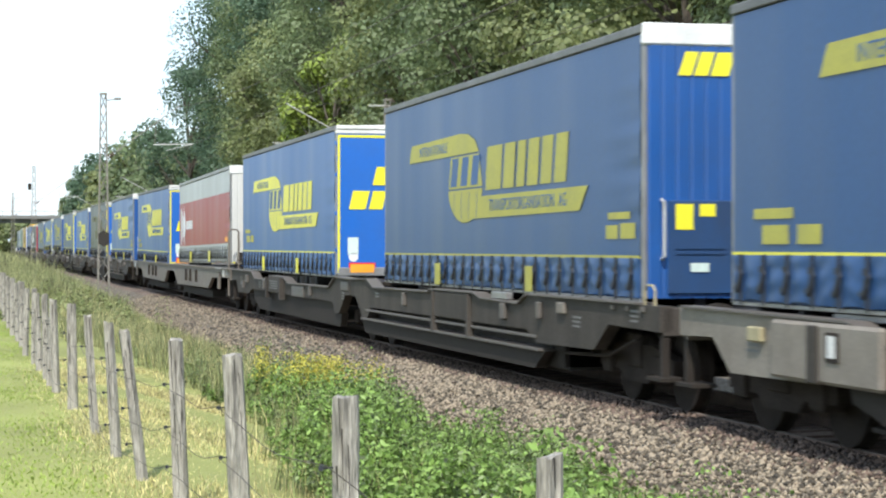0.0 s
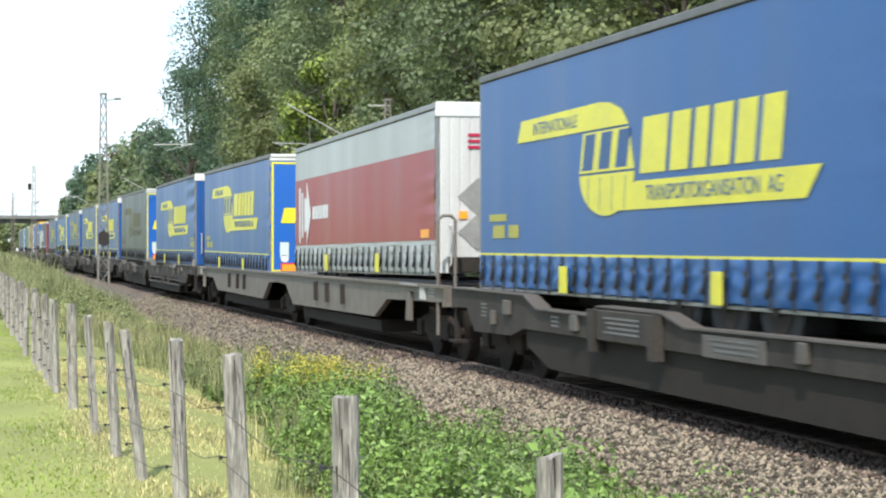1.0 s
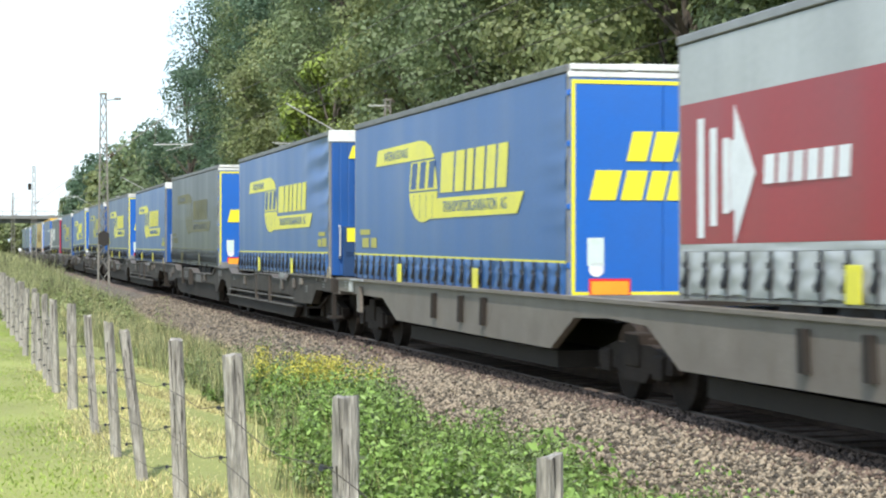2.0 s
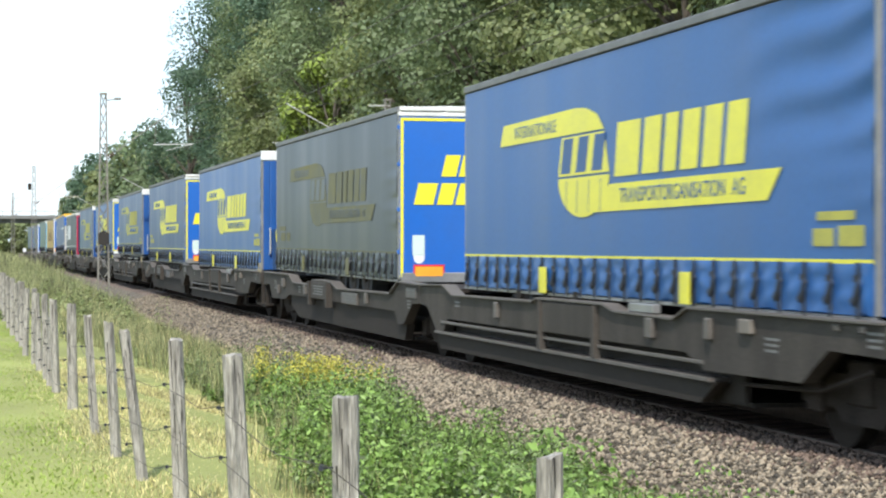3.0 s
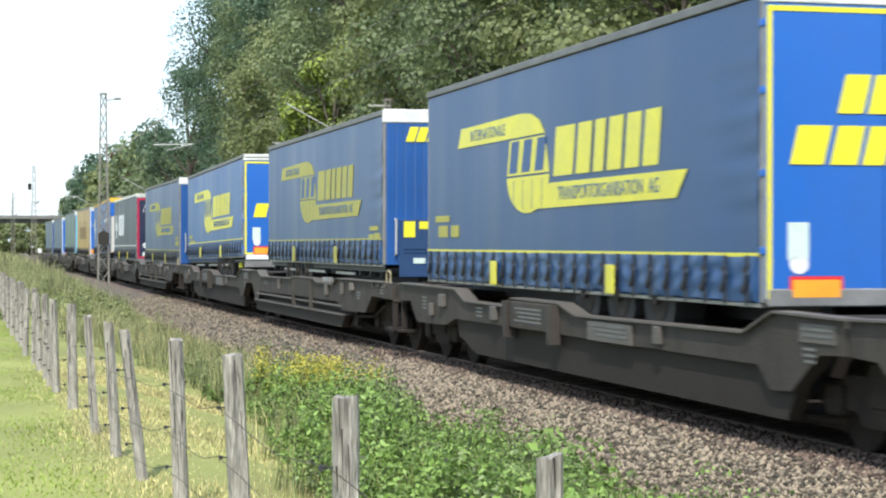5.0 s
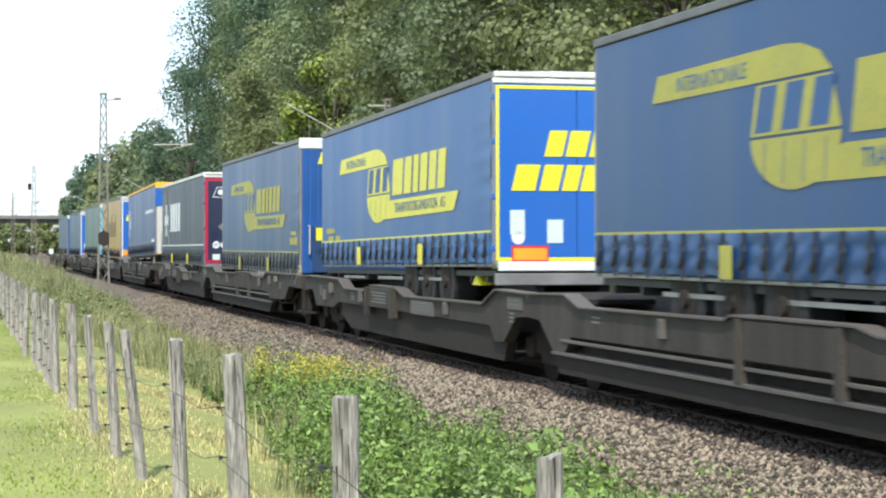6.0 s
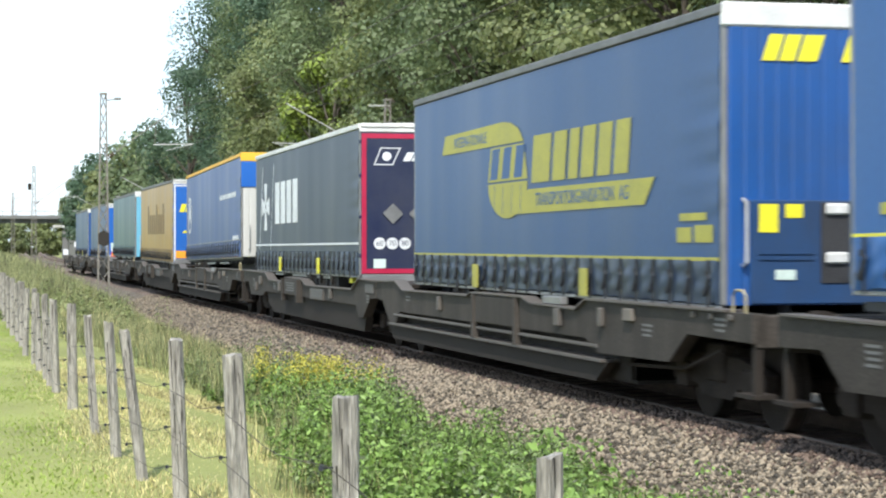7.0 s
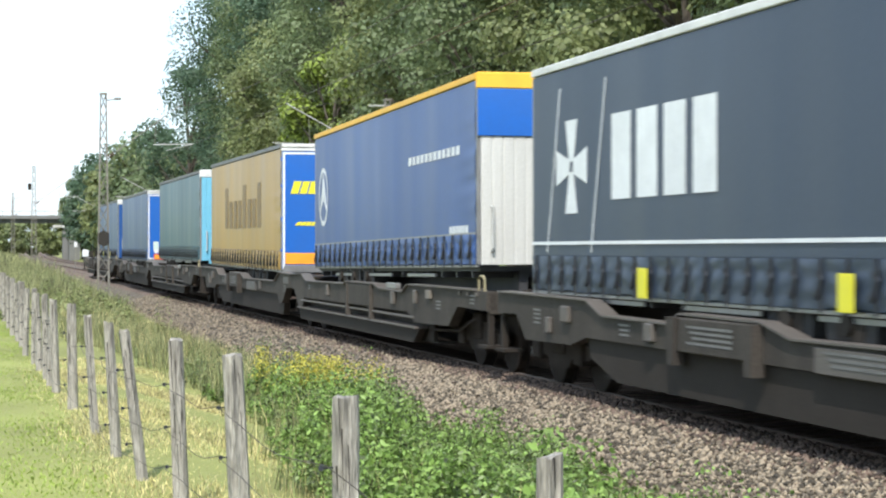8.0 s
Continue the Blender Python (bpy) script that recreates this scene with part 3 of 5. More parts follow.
def semi_trailer(spec):
    """A curtain-sided semi-trailer, its leading wall at +x, its base at z = 0."""
    root = new("semi_trailer")
    tagged(root, spec["label"], "semi-trailer", group="semi-trailers on the train")
    side, end = M[spec["side"]], spec["end"]
    skirt = M[spec.get("skirt", spec["side"])]
    print_mat = M[spec.get("print", "yellow")]
    split = spec.get("split")
    # how far the floor lies above or below that of the common type
    low = spec.get("low", 0.0)
    if split:
        add("curtain", ("curtain", "low"), lambda: curtain_mesh(0.54 + low, split), side, root, smooth=True)
        add("lower_band", ("curtain", "band"), lambda: curtain_mesh(0.46 + low, 0.537 + low), M["tarp_white"], root, smooth=True)
        add("upper_curtain", ("curtain", "high"), lambda: curtain_mesh(split, TALL - 0.12), M["tarp_white"], root, smooth=True)
    else:
        slack = spec.get("slack", 0.0)
        add("curtain", ("curtain", slack, low), lambda: curtain_mesh(0.46 + low, TALL - 0.12, slack), side, root, smooth=True)
    variant = spec.get("variant", 0)
    add("skirt", ("skirt", variant), lambda: skirt_mesh(variant), skirt, root, smooth=True).location.z = low
    add("floor_edge", "floor_edge", lambda: boxed(-HALF + 0.03, HALF - 0.03, -WIDE - 0.006, -WIDE + 0.05, -0.045, -0.004, bevel=0.006), M["alloy"], root).location.z = low
    far = add("far_curtain", "far_curtain", lambda: boxed(-HALF + 0.06, HALF - 0.06, WIDE - 0.02, WIDE + 0.01, 0.25, TALL - 0.1), side, root)
    stripe = spec.get("stripe")
    if stripe:
        level = spec.get("stripe_z", 0.445)
        add("stripe", ("stripe", level), lambda: boxed(-HALF + 0.06, HALF - 0.06, -WIDE - 0.020, -WIDE - 0.01, level, level + 0.04), M[stripe], root).location.z = low
    for i in range(25):
        ob = add("strap", "strap", strap_shape, M["strap"], root)
        ob.location = (-HALF + 0.30 + i * 0.545, 0, low)
    for x in (HALF - 9.33 + spec.get("mark_shift", 0.0), HALF - 4.22 + spec.get("mark_shift", 0.0)):
        if spec.get("lift", True):
            add("lift_mark", ("lift_mark", x), lambda: boxed(x - 0.15, x + 0.15, -WIDE - 0.100, -WIDE - 0.086, -0.01, 0.33, bevel=0.004), M[spec.get("mark", "yellow")], root).location.z = low
    for sx, sy in ((1, -1), (1, 1), (-1, -1), (-1, 1)):
        ob = add("corner_post", ("corner_post", low), lambda: corner_post(low), M[spec.get("post", "alloy")], root)
        ob.location = (sx * (HALF - 0.024), sy * (WIDE - 0.030), 0)
    add("roof", "roof", roof_shape, M[spec.get("roof", "roof_white")], root)
    for sy in (-1, 1):
        add("roof_rail", ("roof_rail", sy), lambda: roof_rail(sy), M[spec.get("rail", "rail_alloy")], root)
    add("tail_wall", "tail_wall", lambda: boxed(-HALF - 0.02, -HALF + 0.04, -WIDE + 0.04, WIDE - 0.04, 0.25, TALL - 0.1), M[spec["end_mat"]], root)
    doors = end == "doors"
    axles = -1 if doors else 1
    add("chassis", ("chassis", axles), lambda: chassis_shape(axles), M["chassis"], root)
    for k in range(3):
        x = -axles * (1.36 + 1.27 * k)
        for sy in (-1, 1):
            w = add("wheel", ("wheel", x, sy), lambda: road_wheel(x, sy), M["rubber"], root, smooth=False)
            add("rim", ("rim", x, sy), lambda: rim_shape(x, sy), M["sill_dark"], w)
    for k in range(3):
        add("side_guard", ("side_guard", k), lambda: boxed(-4.6 + 3.3 * k, -2.6 + 3.3 * k, -1.24, -1.20, -0.11, -0.06), M["alloy"], root)
    if spec.get("chock"):
        add("wheel_chock", "wheel_chock", lambda: prism(bmesh.new(), [(HALF - 1.45, -0.16), (HALF - 1.0, -0.16), (HALF - 1.2, 0.0)], -1.2, -1.0), M["yellow_clean"], root)
    add("header", ("header", end), lambda: header_cap(end), M[spec.get("cap", "roof_white")], root)
    if doors:
        for sy in (-1, 1):
            leaf = add("door", ("door", sy, low), lambda: door_leaf(sy, low), M[spec["end_mat"]], root)
            for z in (0.35, 1.1, 1.9, 2.55):
                add("hinge", ("hinge", sy, z), lambda: boxed(HALF - 0.05, HALF + 0.022, min(sy * (WIDE - 0.10), sy * (WIDE + 0.012)), max(sy * (WIDE - 0.10), sy * (WIDE + 0.012)), z, z + 0.07, bevel=0.006), M[spec["end_mat"]], leaf)
        add("door_frame", ("door_frame", low, spec.get("frame_w", 0.05)), lambda: frame_bars(spec.get("frame_w", 0.05), low), M[spec["frame"]], root)
        add("bumper", "bumper", lambda: boxed(HALF - 0.1, HALF + 0.04, -WIDE + 0.05, WIDE - 0.05, -0.16, 0.02, bevel=0.015), M["alloy"], root)
        if spec.get("extra_labels"):
            add("sticker", "label_low", lambda: boxed(HALF + 0.026, HALF + 0.034, -0.46, -0.22, 0.46, 0.80), M["pale"], root)
            add("under_run_bar", "under_run_bar", lambda: boxed(HALF - 0.02, HALF + 0.06, -WIDE + 0.08, WIDE - 0.08, 0.05, 0.19, bevel=0.012), M["white"], root, "white under-run bar")
        if spec.get("plates", True):
            for y in (-1.0, 0.45):
                lift = low - 0.10
                add("marker_border", ("marker_border", y), lambda: boxed(HALF + 0.026, HALF + 0.036, y, y + 0.56, 0.12, 0.36), M["red"], root).location.z = lift
                add("marker_plate", ("marker_plate", y), lambda: boxed(HALF + 0.034, HALF + 0.042, y + 0.03, y + 0.53, 0.155, 0.325), M["orange"], root).location.z = lift
            add("sticker", "sticker", lambda: boxed(HALF + 0.026, HALF + 0.034, -1.02, -0.80, 0.52, 0.88), M["pale"], root).location.z = lift
            add("seal", "seal", lambda: rod(bmesh.new(), (HALF + 0.026, -0.9, 0.48), (HALF + 0.034, -0.9, 0.48), 0.10, sides=16), M["white"], root).location.z = lift
    else:
        add("bulkhead", ("bulkhead", low), lambda: bulkhead_shape(low), M[spec["end_mat"]], root)
        if spec.get("stow", "box"):
            add("stowage_box", "stowage_box", stow_box, M["box_blue"] if spec["end_mat"] == "wall_blue" else M[spec["end_mat"]], root)
        add("grab_handle", "grab_handle", grab_handle, M["tube"], root)
        if spec.get("plates", True):
            add("notice", ("notice", 1), lambda: boxed(HALF + 0.06, HALF + 0.068, -0.90, -0.69, 0.62, 0.91), M["yellow_clean"], root)
            add("notice", ("notice", 2), lambda: boxed(HALF + 0.06, HALF + 0.068, -0.61, -0.42, 0.77, 0.91), M["yellow_clean"], root)
            add("sticker", ("sticker", 2), lambda: boxed(HALF + 0.060, HALF + 0.074, -0.72, -0.50, 0.14, 0.24), M["pale"], root)
            add("coupling_panel", "coupling_panel", lambda: boxed(HALF + 0.058, HALF + 0.075, -0.22, 0.10, 0.10, 0.93, bevel=0.006), M["chassis"], root, "black recess for the air lines")
            for z in (0.80, 0.30):
                add("coupling_socket", ("coupling_socket", z), lambda: boxed(HALF + 0.07, HALF + 0.12, -0.18, 0.07, z, z + 0.12, bevel=0.02), M["roof_white"], root)
    logo = spec.get("logo")
    if logo == "swoosh":
        for nm, fn in (("emblem_swoosh", emblem_swoosh), ("emblem_globe", emblem_globe), ("emblem_block", emblem_blocks), ("emblem_bar", emblem_bar)):
            add_pieces(nm, nm, fn, print_mat, root)
        add_pieces("emblem_inlay", "emblem_inlay", emblem_inlay, M["ink_blue"] if print_mat is not M["yellow_dull"] else side, root)
        ink = M["ink_blue"] if print_mat is not M["yellow_dull"] else side
        words("INTERNATIONALE", 0.23, ink, root, pose(HALF - 10.1, -WIDE - 0.0165, 2.19) @ SIDE)
        words("TRANSPORTORGANISATION", 0.245, ink, root, pose(HALF - 5.05, -WIDE - 0.0185, 1.225) @ SIDE)
        words("AG", 0.245, ink, root, pose(HALF - 3.10, -WIDE - 0.0185, 1.225) @ SIDE)
        # the emblem sits lower on the deeper curtains
        for ob in root.children:
            if ob.name.startswith("emblem_") or ob.name.startswith("lettering"):
                ob.location.x += 0.16
                ob.location.z += spec.get("print_z", 0.0)
        if not doors:
            add_pieces("panel_print", "panel_print", lambda: slanted(slanted(slanted(bmesh.new(), 0.22, 0.72, 0.52, 0.70, 0.0), 0.82, 1.24, 0.52, 0.68, 0.0), 0.40, 1.16, 0.75, 0.83, 0.0), M["yellow_mid"], root)
        if doors:
            add_pieces("panel_print", "tail_print", lambda: slanted(slanted(slanted(bmesh.new(), 12.3, 12.9, 0.56, 0.74, 0.0), 11.6, 12.1, 0.56, 0.74, 0.0), 12.2, 13.1, 0.80, 0.90, 0.0), M["yellow_dull" if print_mat is M["yellow_dull"] else "yellow_mid"], root)
        if doors:
            add_pieces("letter_block", ("door_blocks", 1), lambda: lead_letters([(-0.50, 1.72, (0.32, 0.36, 0.46), 0.38), (-1.0, 1.22, (0.42, 0.34, 0.28, 0.32, 0.30, 0.32), 0.38)]), M["yellow_clean"], root)
        else:
            add_pieces("letter_block", ("wall_blocks", 1), lambda: lead_letters([(-0.86, 2.37, (0.19, 0.20, 0.26), 0.27), (0.02, 2.37, (0.24, 0.2, 0.16, 0.18, 0.17, 0.18), 0.27)]), M["yellow_clean"], root)
    elif logo == "arrow":
        def arrow():
            bm = bmesh.new()
            y = -WIDE - 0.0150
            for k in range(3):
                d = 13.1 - 0.34 * k
                slanted(bm, d - 0.18, d, 0.78 + 0.12 * k, 2.02 - 0.12 * k, 0.0)
            prism(bm, [(HALF - d, z) for d, z in ((12.12, 0.70), (11.60, 1.40), (12.12, 2.10), (12.12, 1.75), (12.22, 1.75), (12.22, 1.05), (12.12, 1.05))], y, y + 0.004)
            return bm
        add_pieces("emblem_stroke", "arrow_emblem", arrow, M["white"], root)
        add_pieces("letter_block", ("side_blocks", 1), lambda: [slanted(bm, 11.4 - 0.32 * k - 0.24, 11.4 - 0.32 * k, 1.28, 1.56, 0.03) for bm in [bmesh.new()] for k in range(6)][-1], M["white"], root)
        add("code_panel", "code_panel", lambda: slanted(bmesh.new(), 0.45, 1.05, 0.76, 0.90, 0.0), M["orange"], root)
        def wall_arrow():
            bm = bmesh.new()
            for k in range(3):
                z = 2.20 + 0.10 * k
                prism_x(bm, [(-0.75, z), (-0.2, z), (-0.2, z + 0.05), (-0.75, z + 0.05)], HALF + 0.03, HALF + 0.038)
            prism_x(bm, [(-0.2, 2.14), (0.08, 2.31), (-0.2, 2.5)], HALF + 0.03, HALF + 0.038)
            for k in range(5):
                prism_x(bm, [(0.2 + 0.2 * k, 2.25), (0.34 + 0.2 * k, 2.25), (0.34 + 0.2 * k, 2.42), (0.2 + 0.2 * k, 2.42)], HALF + 0.03, HALF + 0.038)
            for k in range(3):
                prism_x(bm, [(0.2 + 0.22 * k, 1.72), (0.3 + 0.22 * k, 1.72), (0.3 + 0.22 * k, 2.0), (0.2 + 0.22 * k, 2.0)], HALF + 0.03, HALF + 0.038)
            return bm
        add_pieces("emblem_stroke", "wall_arrow", wall_arrow, M["magenta"], root)
        for z in (1.42, 0.84):
            add("placard", ("placard", z), lambda: prism_x(bmesh.new(), [(-0.92, z), (-0.58, z - 0.31), (-0.24, z), (-0.58, z + 0.31)], HALF + 0.022, HALF + 0.034), M["placard"], root)
        add("front_beam", "front_beam", lambda: boxed(HALF + 0.022, HALF + 0.058, -1.08, WIDE - 0.06, 0.19, 0.44, bevel=0.012), M["sill_dark"], root, "sooty front cross beam")
        add("reflector", "reflector", lambda: boxed(HALF + 0.022, HALF + 0.045, -0.90, -0.76, 1.06, 1.18), M["orange"], root)
    elif logo == "cross":
        def cross():
            bm = bmesh.new()
            y = -WIDE - 0.0150
            c, z = HALF - 11.95, 1.58
            for a in range(4):
                r = Matrix.Rotation(radians(90 * a), 2)
                pts = [r @ Vector(p) for p in ((-0.09, 0.07), (0.09, 0.07), (0.24, 0.62), (-0.24, 0.62))]
                prism(bm, [(c + p.x * 1.0, z + p.y * 0.95) for p in pts], y, y + 0.004)
            return bm
        add_pieces("cross_arm", "cross_emblem", cross, M["white"], root)
        add_pieces("letter_block", ("side_blocks", 2), lambda: [slanted(bm, 10.4 - 0.87 * k - 0.66, 10.4 - 0.87 * k, 1.13, 2.14, 0.0) for bm in [bmesh.new()] for k in range(4)][-1], M["white"], root)
        for d in (12.95, 11.15):
            add("pinstripe", ("pinstripe", d), lambda: slanted(bmesh.new(), d, d + 0.035, 0.5, 2.6, 0.55), M["white"], root)
        def badge():
            bm = lead_letters([(-0.42, 2.22, (0.17, 0.15, 0.17, 0.16), 0.17)])
            for pts in ([(-1.0, 2.14), (-0.62, 2.14), (-0.62, 2.16), (-1.0, 2.16)], [(-0.86, 2.46), (-0.46, 2.46), (-0.46, 2.48), (-0.86, 2.48)], [(-1.0, 2.14), (-0.98, 2.14), (-0.84, 2.48), (-0.86, 2.48)], [(-0.64, 2.14), (-0.62, 2.14), (-0.46, 2.48), (-0.48, 2.48)]):
                prism_x(bm, pts, HALF + 0.03, HALF + 0.038)
            rod(bm, (HALF + 0.03, -0.74, 2.31), (HALF + 0.038, -0.74, 2.31), 0.09, sides=12)
            return bm
        add_pieces("badge_piece", "badge", badge, M["white"], root)
        for k, word in enumerate(("60", "70", "80")):
            y = -0.88 + 0.25 * k
            add("speed_disc", ("speed_disc", k), lambda: rod(bmesh.new(), (HALF + 0.026, y, 0.62), (HALF + 0.034, y, 0.62), 0.115, sides=20), M["white"], root)
            words(word, 0.15, M["door_navy"], root, pose(HALF + 0.036, y, 0.62) @ LEAD)
        for y in (-0.62, -0.10, 0.5):
            add("placard", ("placard2", y), lambda: prism_x(bmesh.new(), [(y - 0.2, 1.2), (y, 1.0), (y + 0.2, 1.2), (y, 1.4)], HALF + 0.046, HALF + 0.054), M["alloy"], root)
        add("sticker", ("sticker", 3), lambda: boxed(HALF + 0.026, HALF + 0.034, -1.0, -0.76, 0.14, 0.32), M["pale"], root)
        add("plate_holder", "plate_holder", lambda: boxed(HALF + 0.066, HALF + 0.074, -0.08, 0.16, 0.10, 0.42), M["white"], root)
        add_pieces("code_bar", "code_bars", lambda: lead_letters([(0.2, 0.12, (0.12,) * 7, 0.12)]), M["white"], root)
    elif logo == "plain_blocks":
        add_pieces("letter_block", ("side_blocks", 3), lambda: [slanted(bm, 10.3 - 0.92 * k - 0.64, 10.3 - 0.92 * k, 0.95, 1.72 + 0.40 * (k in (0, 4, 7)), 0.0) for bm in [bmesh.new()] for k in range(8)][-1], M["brown_print"], root)
        add_pieces("letter_block", ("door_blocks", 2), lambda: lead_letters([(-1.05, 1.75, (0.22, 0.2, 0.26, 0.26, 0.24, 0.26, 0.26), 0.30), (-0.95, 0.98, (0.12,) * 12, 0.09)]), M["yellow_clean"], root)
        add("orange_panel", "orange_panel", lambda: boxed(HALF + 0.026, HALF + 0.04, -WIDE + 0.1, WIDE - 0.1, 0.05, 0.32), M["orange"], root)
    elif logo == "ring":
        def ring():
            bm = bmesh.new()
            y = -WIDE - 0.0150
            turns = [2 * math.pi * i / 24 for i in range(24)]
            outer = [bm.verts.new((HALF - 12.6 + 0.53 * math.cos(q), y, 1.55 + 0.62 * math.sin(q))) for q in turns]
            inner = [bm.verts.new((HALF - 12.6 + 0.44 * math.cos(q), y, 1.55 + 0.52 * math.sin(q))) for q in turns]
            for i in range(24):
                bm.faces.new((outer[i], outer[(i + 1) % 24], inner[(i + 1) % 24], inner[i]))
            prism(bm, [(HALF - 13.0, 1.2), (HALF - 12.6, 2.05), (HALF - 12.2, 1.2), (HALF - 12.6, 1.5)], y, y + 0.004)
            for k in range(12):
                slanted(bm, 4.3 - 0.3 * k, 4.5 - 0.3 * k, 1.78, 1.92, 0.0)
            for k in range(6):
                slanted(bm, 1.5 - 0.2 * k, 1.64 - 0.2 * k, 0.56, 0.68, 0.0)
            return bm
        add_pieces("emblem_stroke", "ring_emblem", ring, M["white"], root)
        add("upper_panel", "upper_panel", lambda: boxed(HALF + 0.022, HALF + 0.05, -WIDE, WIDE, 2.0, TALL - 0.24, bevel=0.01), M["door_blue"], root)
    return root


WALTZ = dict(side="tarp_blue", logo="swoosh", stripe="yellow", print="yellow")
BLUE_DOORS = dict(WALTZ, end="doors", end_mat="door_blue", frame="yellow_clean", cap="roof_white", label="blue curtain-sided semi-trailer with yellow emblem and blue rear doors")
BLUE_WALL = dict(WALTZ, end="wall", end_mat="wall_blue", label="blue curtain-sided semi-trailer with yellow emblem and blue front wall")
DULL_WALL = dict(BLUE_WALL, side="tarp_dull", print="yellow_mid", stripe="yellow_mid", mark="yellow_mid", label="dull blue curtain-sided semi-trailer with faded yellow emblem")
DULL_DOORS = dict(BLUE_DOORS, side="tarp_dull", label="dull blue curtain-sided semi-trailer with yellow emblem and blue rear doors")
SOOTY_DOORS = dict(BLUE_DOORS, side="tarp_grey", print="yellow_dull", stripe="yellow_dull", mark="yellow_dull", label="sooty grey curtain-sided semi-trailer with faint emblem and blue rear doors")
RED = dict(rail="alloy", low=0.18, side="tarp_red", skirt="tarp_white", split=2.20, end="wall", end_mat="wall_white", logo="arrow", plates=False, stow=None, roof="roof_white", label="red and grey curtain-sided semi-trailer with white front wall")
SLATE = dict(mark_shift=0.20, chock=True, side="tarp_navy", stripe="white", end="doors", end_mat="door_navy", frame="magenta", frame_w=0.09, logo="cross", plates=False, rail="roof_white", mark="yellow_clean", stripe_z=0.60, label="slate grey curtain-sided semi-trailer with navy doors in a crimson frame")
ROYAL = dict(low=0.08, stripe="alloy", side="tarp_royal", end="wall", end_mat="wall_white", logo="ring", plates=False, stow=None, roof="roof_yellow", rail="roof_yellow", cap="roof_yellow", lift=False, label="royal blue curtain-sided semi-trailer with yellow roof and white front wall")
OCHRE = dict(low=-0.1, side="tarp_ochre", end="doors", end_mat="door_blue", frame="white", logo="plain_blocks", plates=False, lift=False, label="ochre curtain-sided semi-trailer with bright blue rear doors")
TEAL = dict(side="tarp_teal", end="wall", end_mat="wall_cyan", plates=False, lift=False, label="blue-green curtain-sided semi-trailer with pale cyan front wall")
GREY_DOORS = dict(side="tarp_dull", end="doors", end_mat="door_blue", frame="white", plates=True, lift=False, label="grey-blue curtain-sided semi-trailer with white-framed blue doors")

# leading end up the line at the start, roof height at the leading and trailing ends
TRAILERS = [
    (-14.30, 4.27, 4.27, dict(DULL_DOORS, print="yellow_mid")),
    (1.98, 4.38, 4.37, dict(DULL_WALL, low=-0.16, print_z=-0.20)),
    (20.50, 4.36, 4.37, dict(BLUE_DOORS, low=-0.14, print_z=-0.19)),
    (36.90, 4.20, 4.11, RED),
    (54.50, 4.18, 4.24, dict(BLUE_DOORS, low=-0.04)),
    (70.98, 4.29, 4.29, dict(BLUE_WALL, slack=0.05, low=-0.08, print_z=-0.12)),
    (89.34, 4.33, 4.40, dict(SOOTY_DOORS, low=-0.10, print_z=-0.12)),
    (105.56, 4.32, 4.34, dict(BLUE_WALL, low=-0.10, print_z=-0.15)),
    (123.61, 4.38, 4.40, dict(DULL_DOORS, low=-0.12, print_z=-0.13)),
    (140.81, 4.36, 4.37, dict(DULL_WALL, low=0.12, print_z=-0.03)),
    (159.12, 4.40, 4.27, dict(BLUE_DOORS, chock=True, low=0.16, print_z=-0.08, extra_labels=True)),
    (175.72, 4.33, 4.34, dict(DULL_WALL, skirt="tarp_soot_blue", low=-0.12, print_z=-0.13)),
    (194.09, 4.25, 4.23, SLATE),
    (210.65, 4.46, 4.30, ROYAL),
    (229.03, 4.34, 4.40, OCHRE),
    (245.84, 4.36, 4.38, TEAL),
    (265.07, 4.25, 4.27, GREY_DOORS),
    (281.90, 4.25, 4.25, dict(DULL_WALL, logo=None, stripe=None))]


# ---------------------------------------------------------------- wagons
def bogie_parts(root, x):
    bogie = part("bogie", boxed(x - 0.3, x + 0.3, -1.0, 1.0, 0.4, 0.8, bevel=0.03), M["bogie"], root)
    for y in (-1.02, 1.02):
        part("side_frame", prism(bmesh.new(), [(x - 1.25, 0.42), (x - 0.55, 0.40), (x - 0.4, 0.28), (x + 0.4, 0.28), (x + 0.55, 0.40), (x + 1.25, 0.42), (x + 1.25, 0.58), (x + 0.6, 0.72), (x - 0.6, 0.72), (x - 1.25, 0.58)], y - 0.07, y + 0.07), M["bogie"], bogie)
        for dx in (-0.9, 0.9):
            part("axle_box", boxed(x + dx - 0.16, x + dx + 0.16, y - 0.12, y + 0.12, 0.34, 0.62, bevel=0.02), M["bogie"], bogie)
        part("spring_nest", boxed(x - 0.25, x + 0.25, y - 0.1, y + 0.1, 0.45, 0.85, bevel=0.02), M["bogie"], bogie)
    for dx in (-0.9, 0.9):
        bm = bmesh.new()
        rod(bm, (x + dx, -1.0, 0.46), (x + dx, 1.0, 0.46), 0.08, sides=10)
        for sy in (-1, 1):
            disc_y(bm, x + dx, 0.46, sy * 0.69, sy * 0.82, 0.46, 28)
            disc_y(bm, x + dx, 0.46, sy * 0.66, sy * 0.69, 0.49, 28)
        part("wheelset", bm, M["bogie"], bogie)


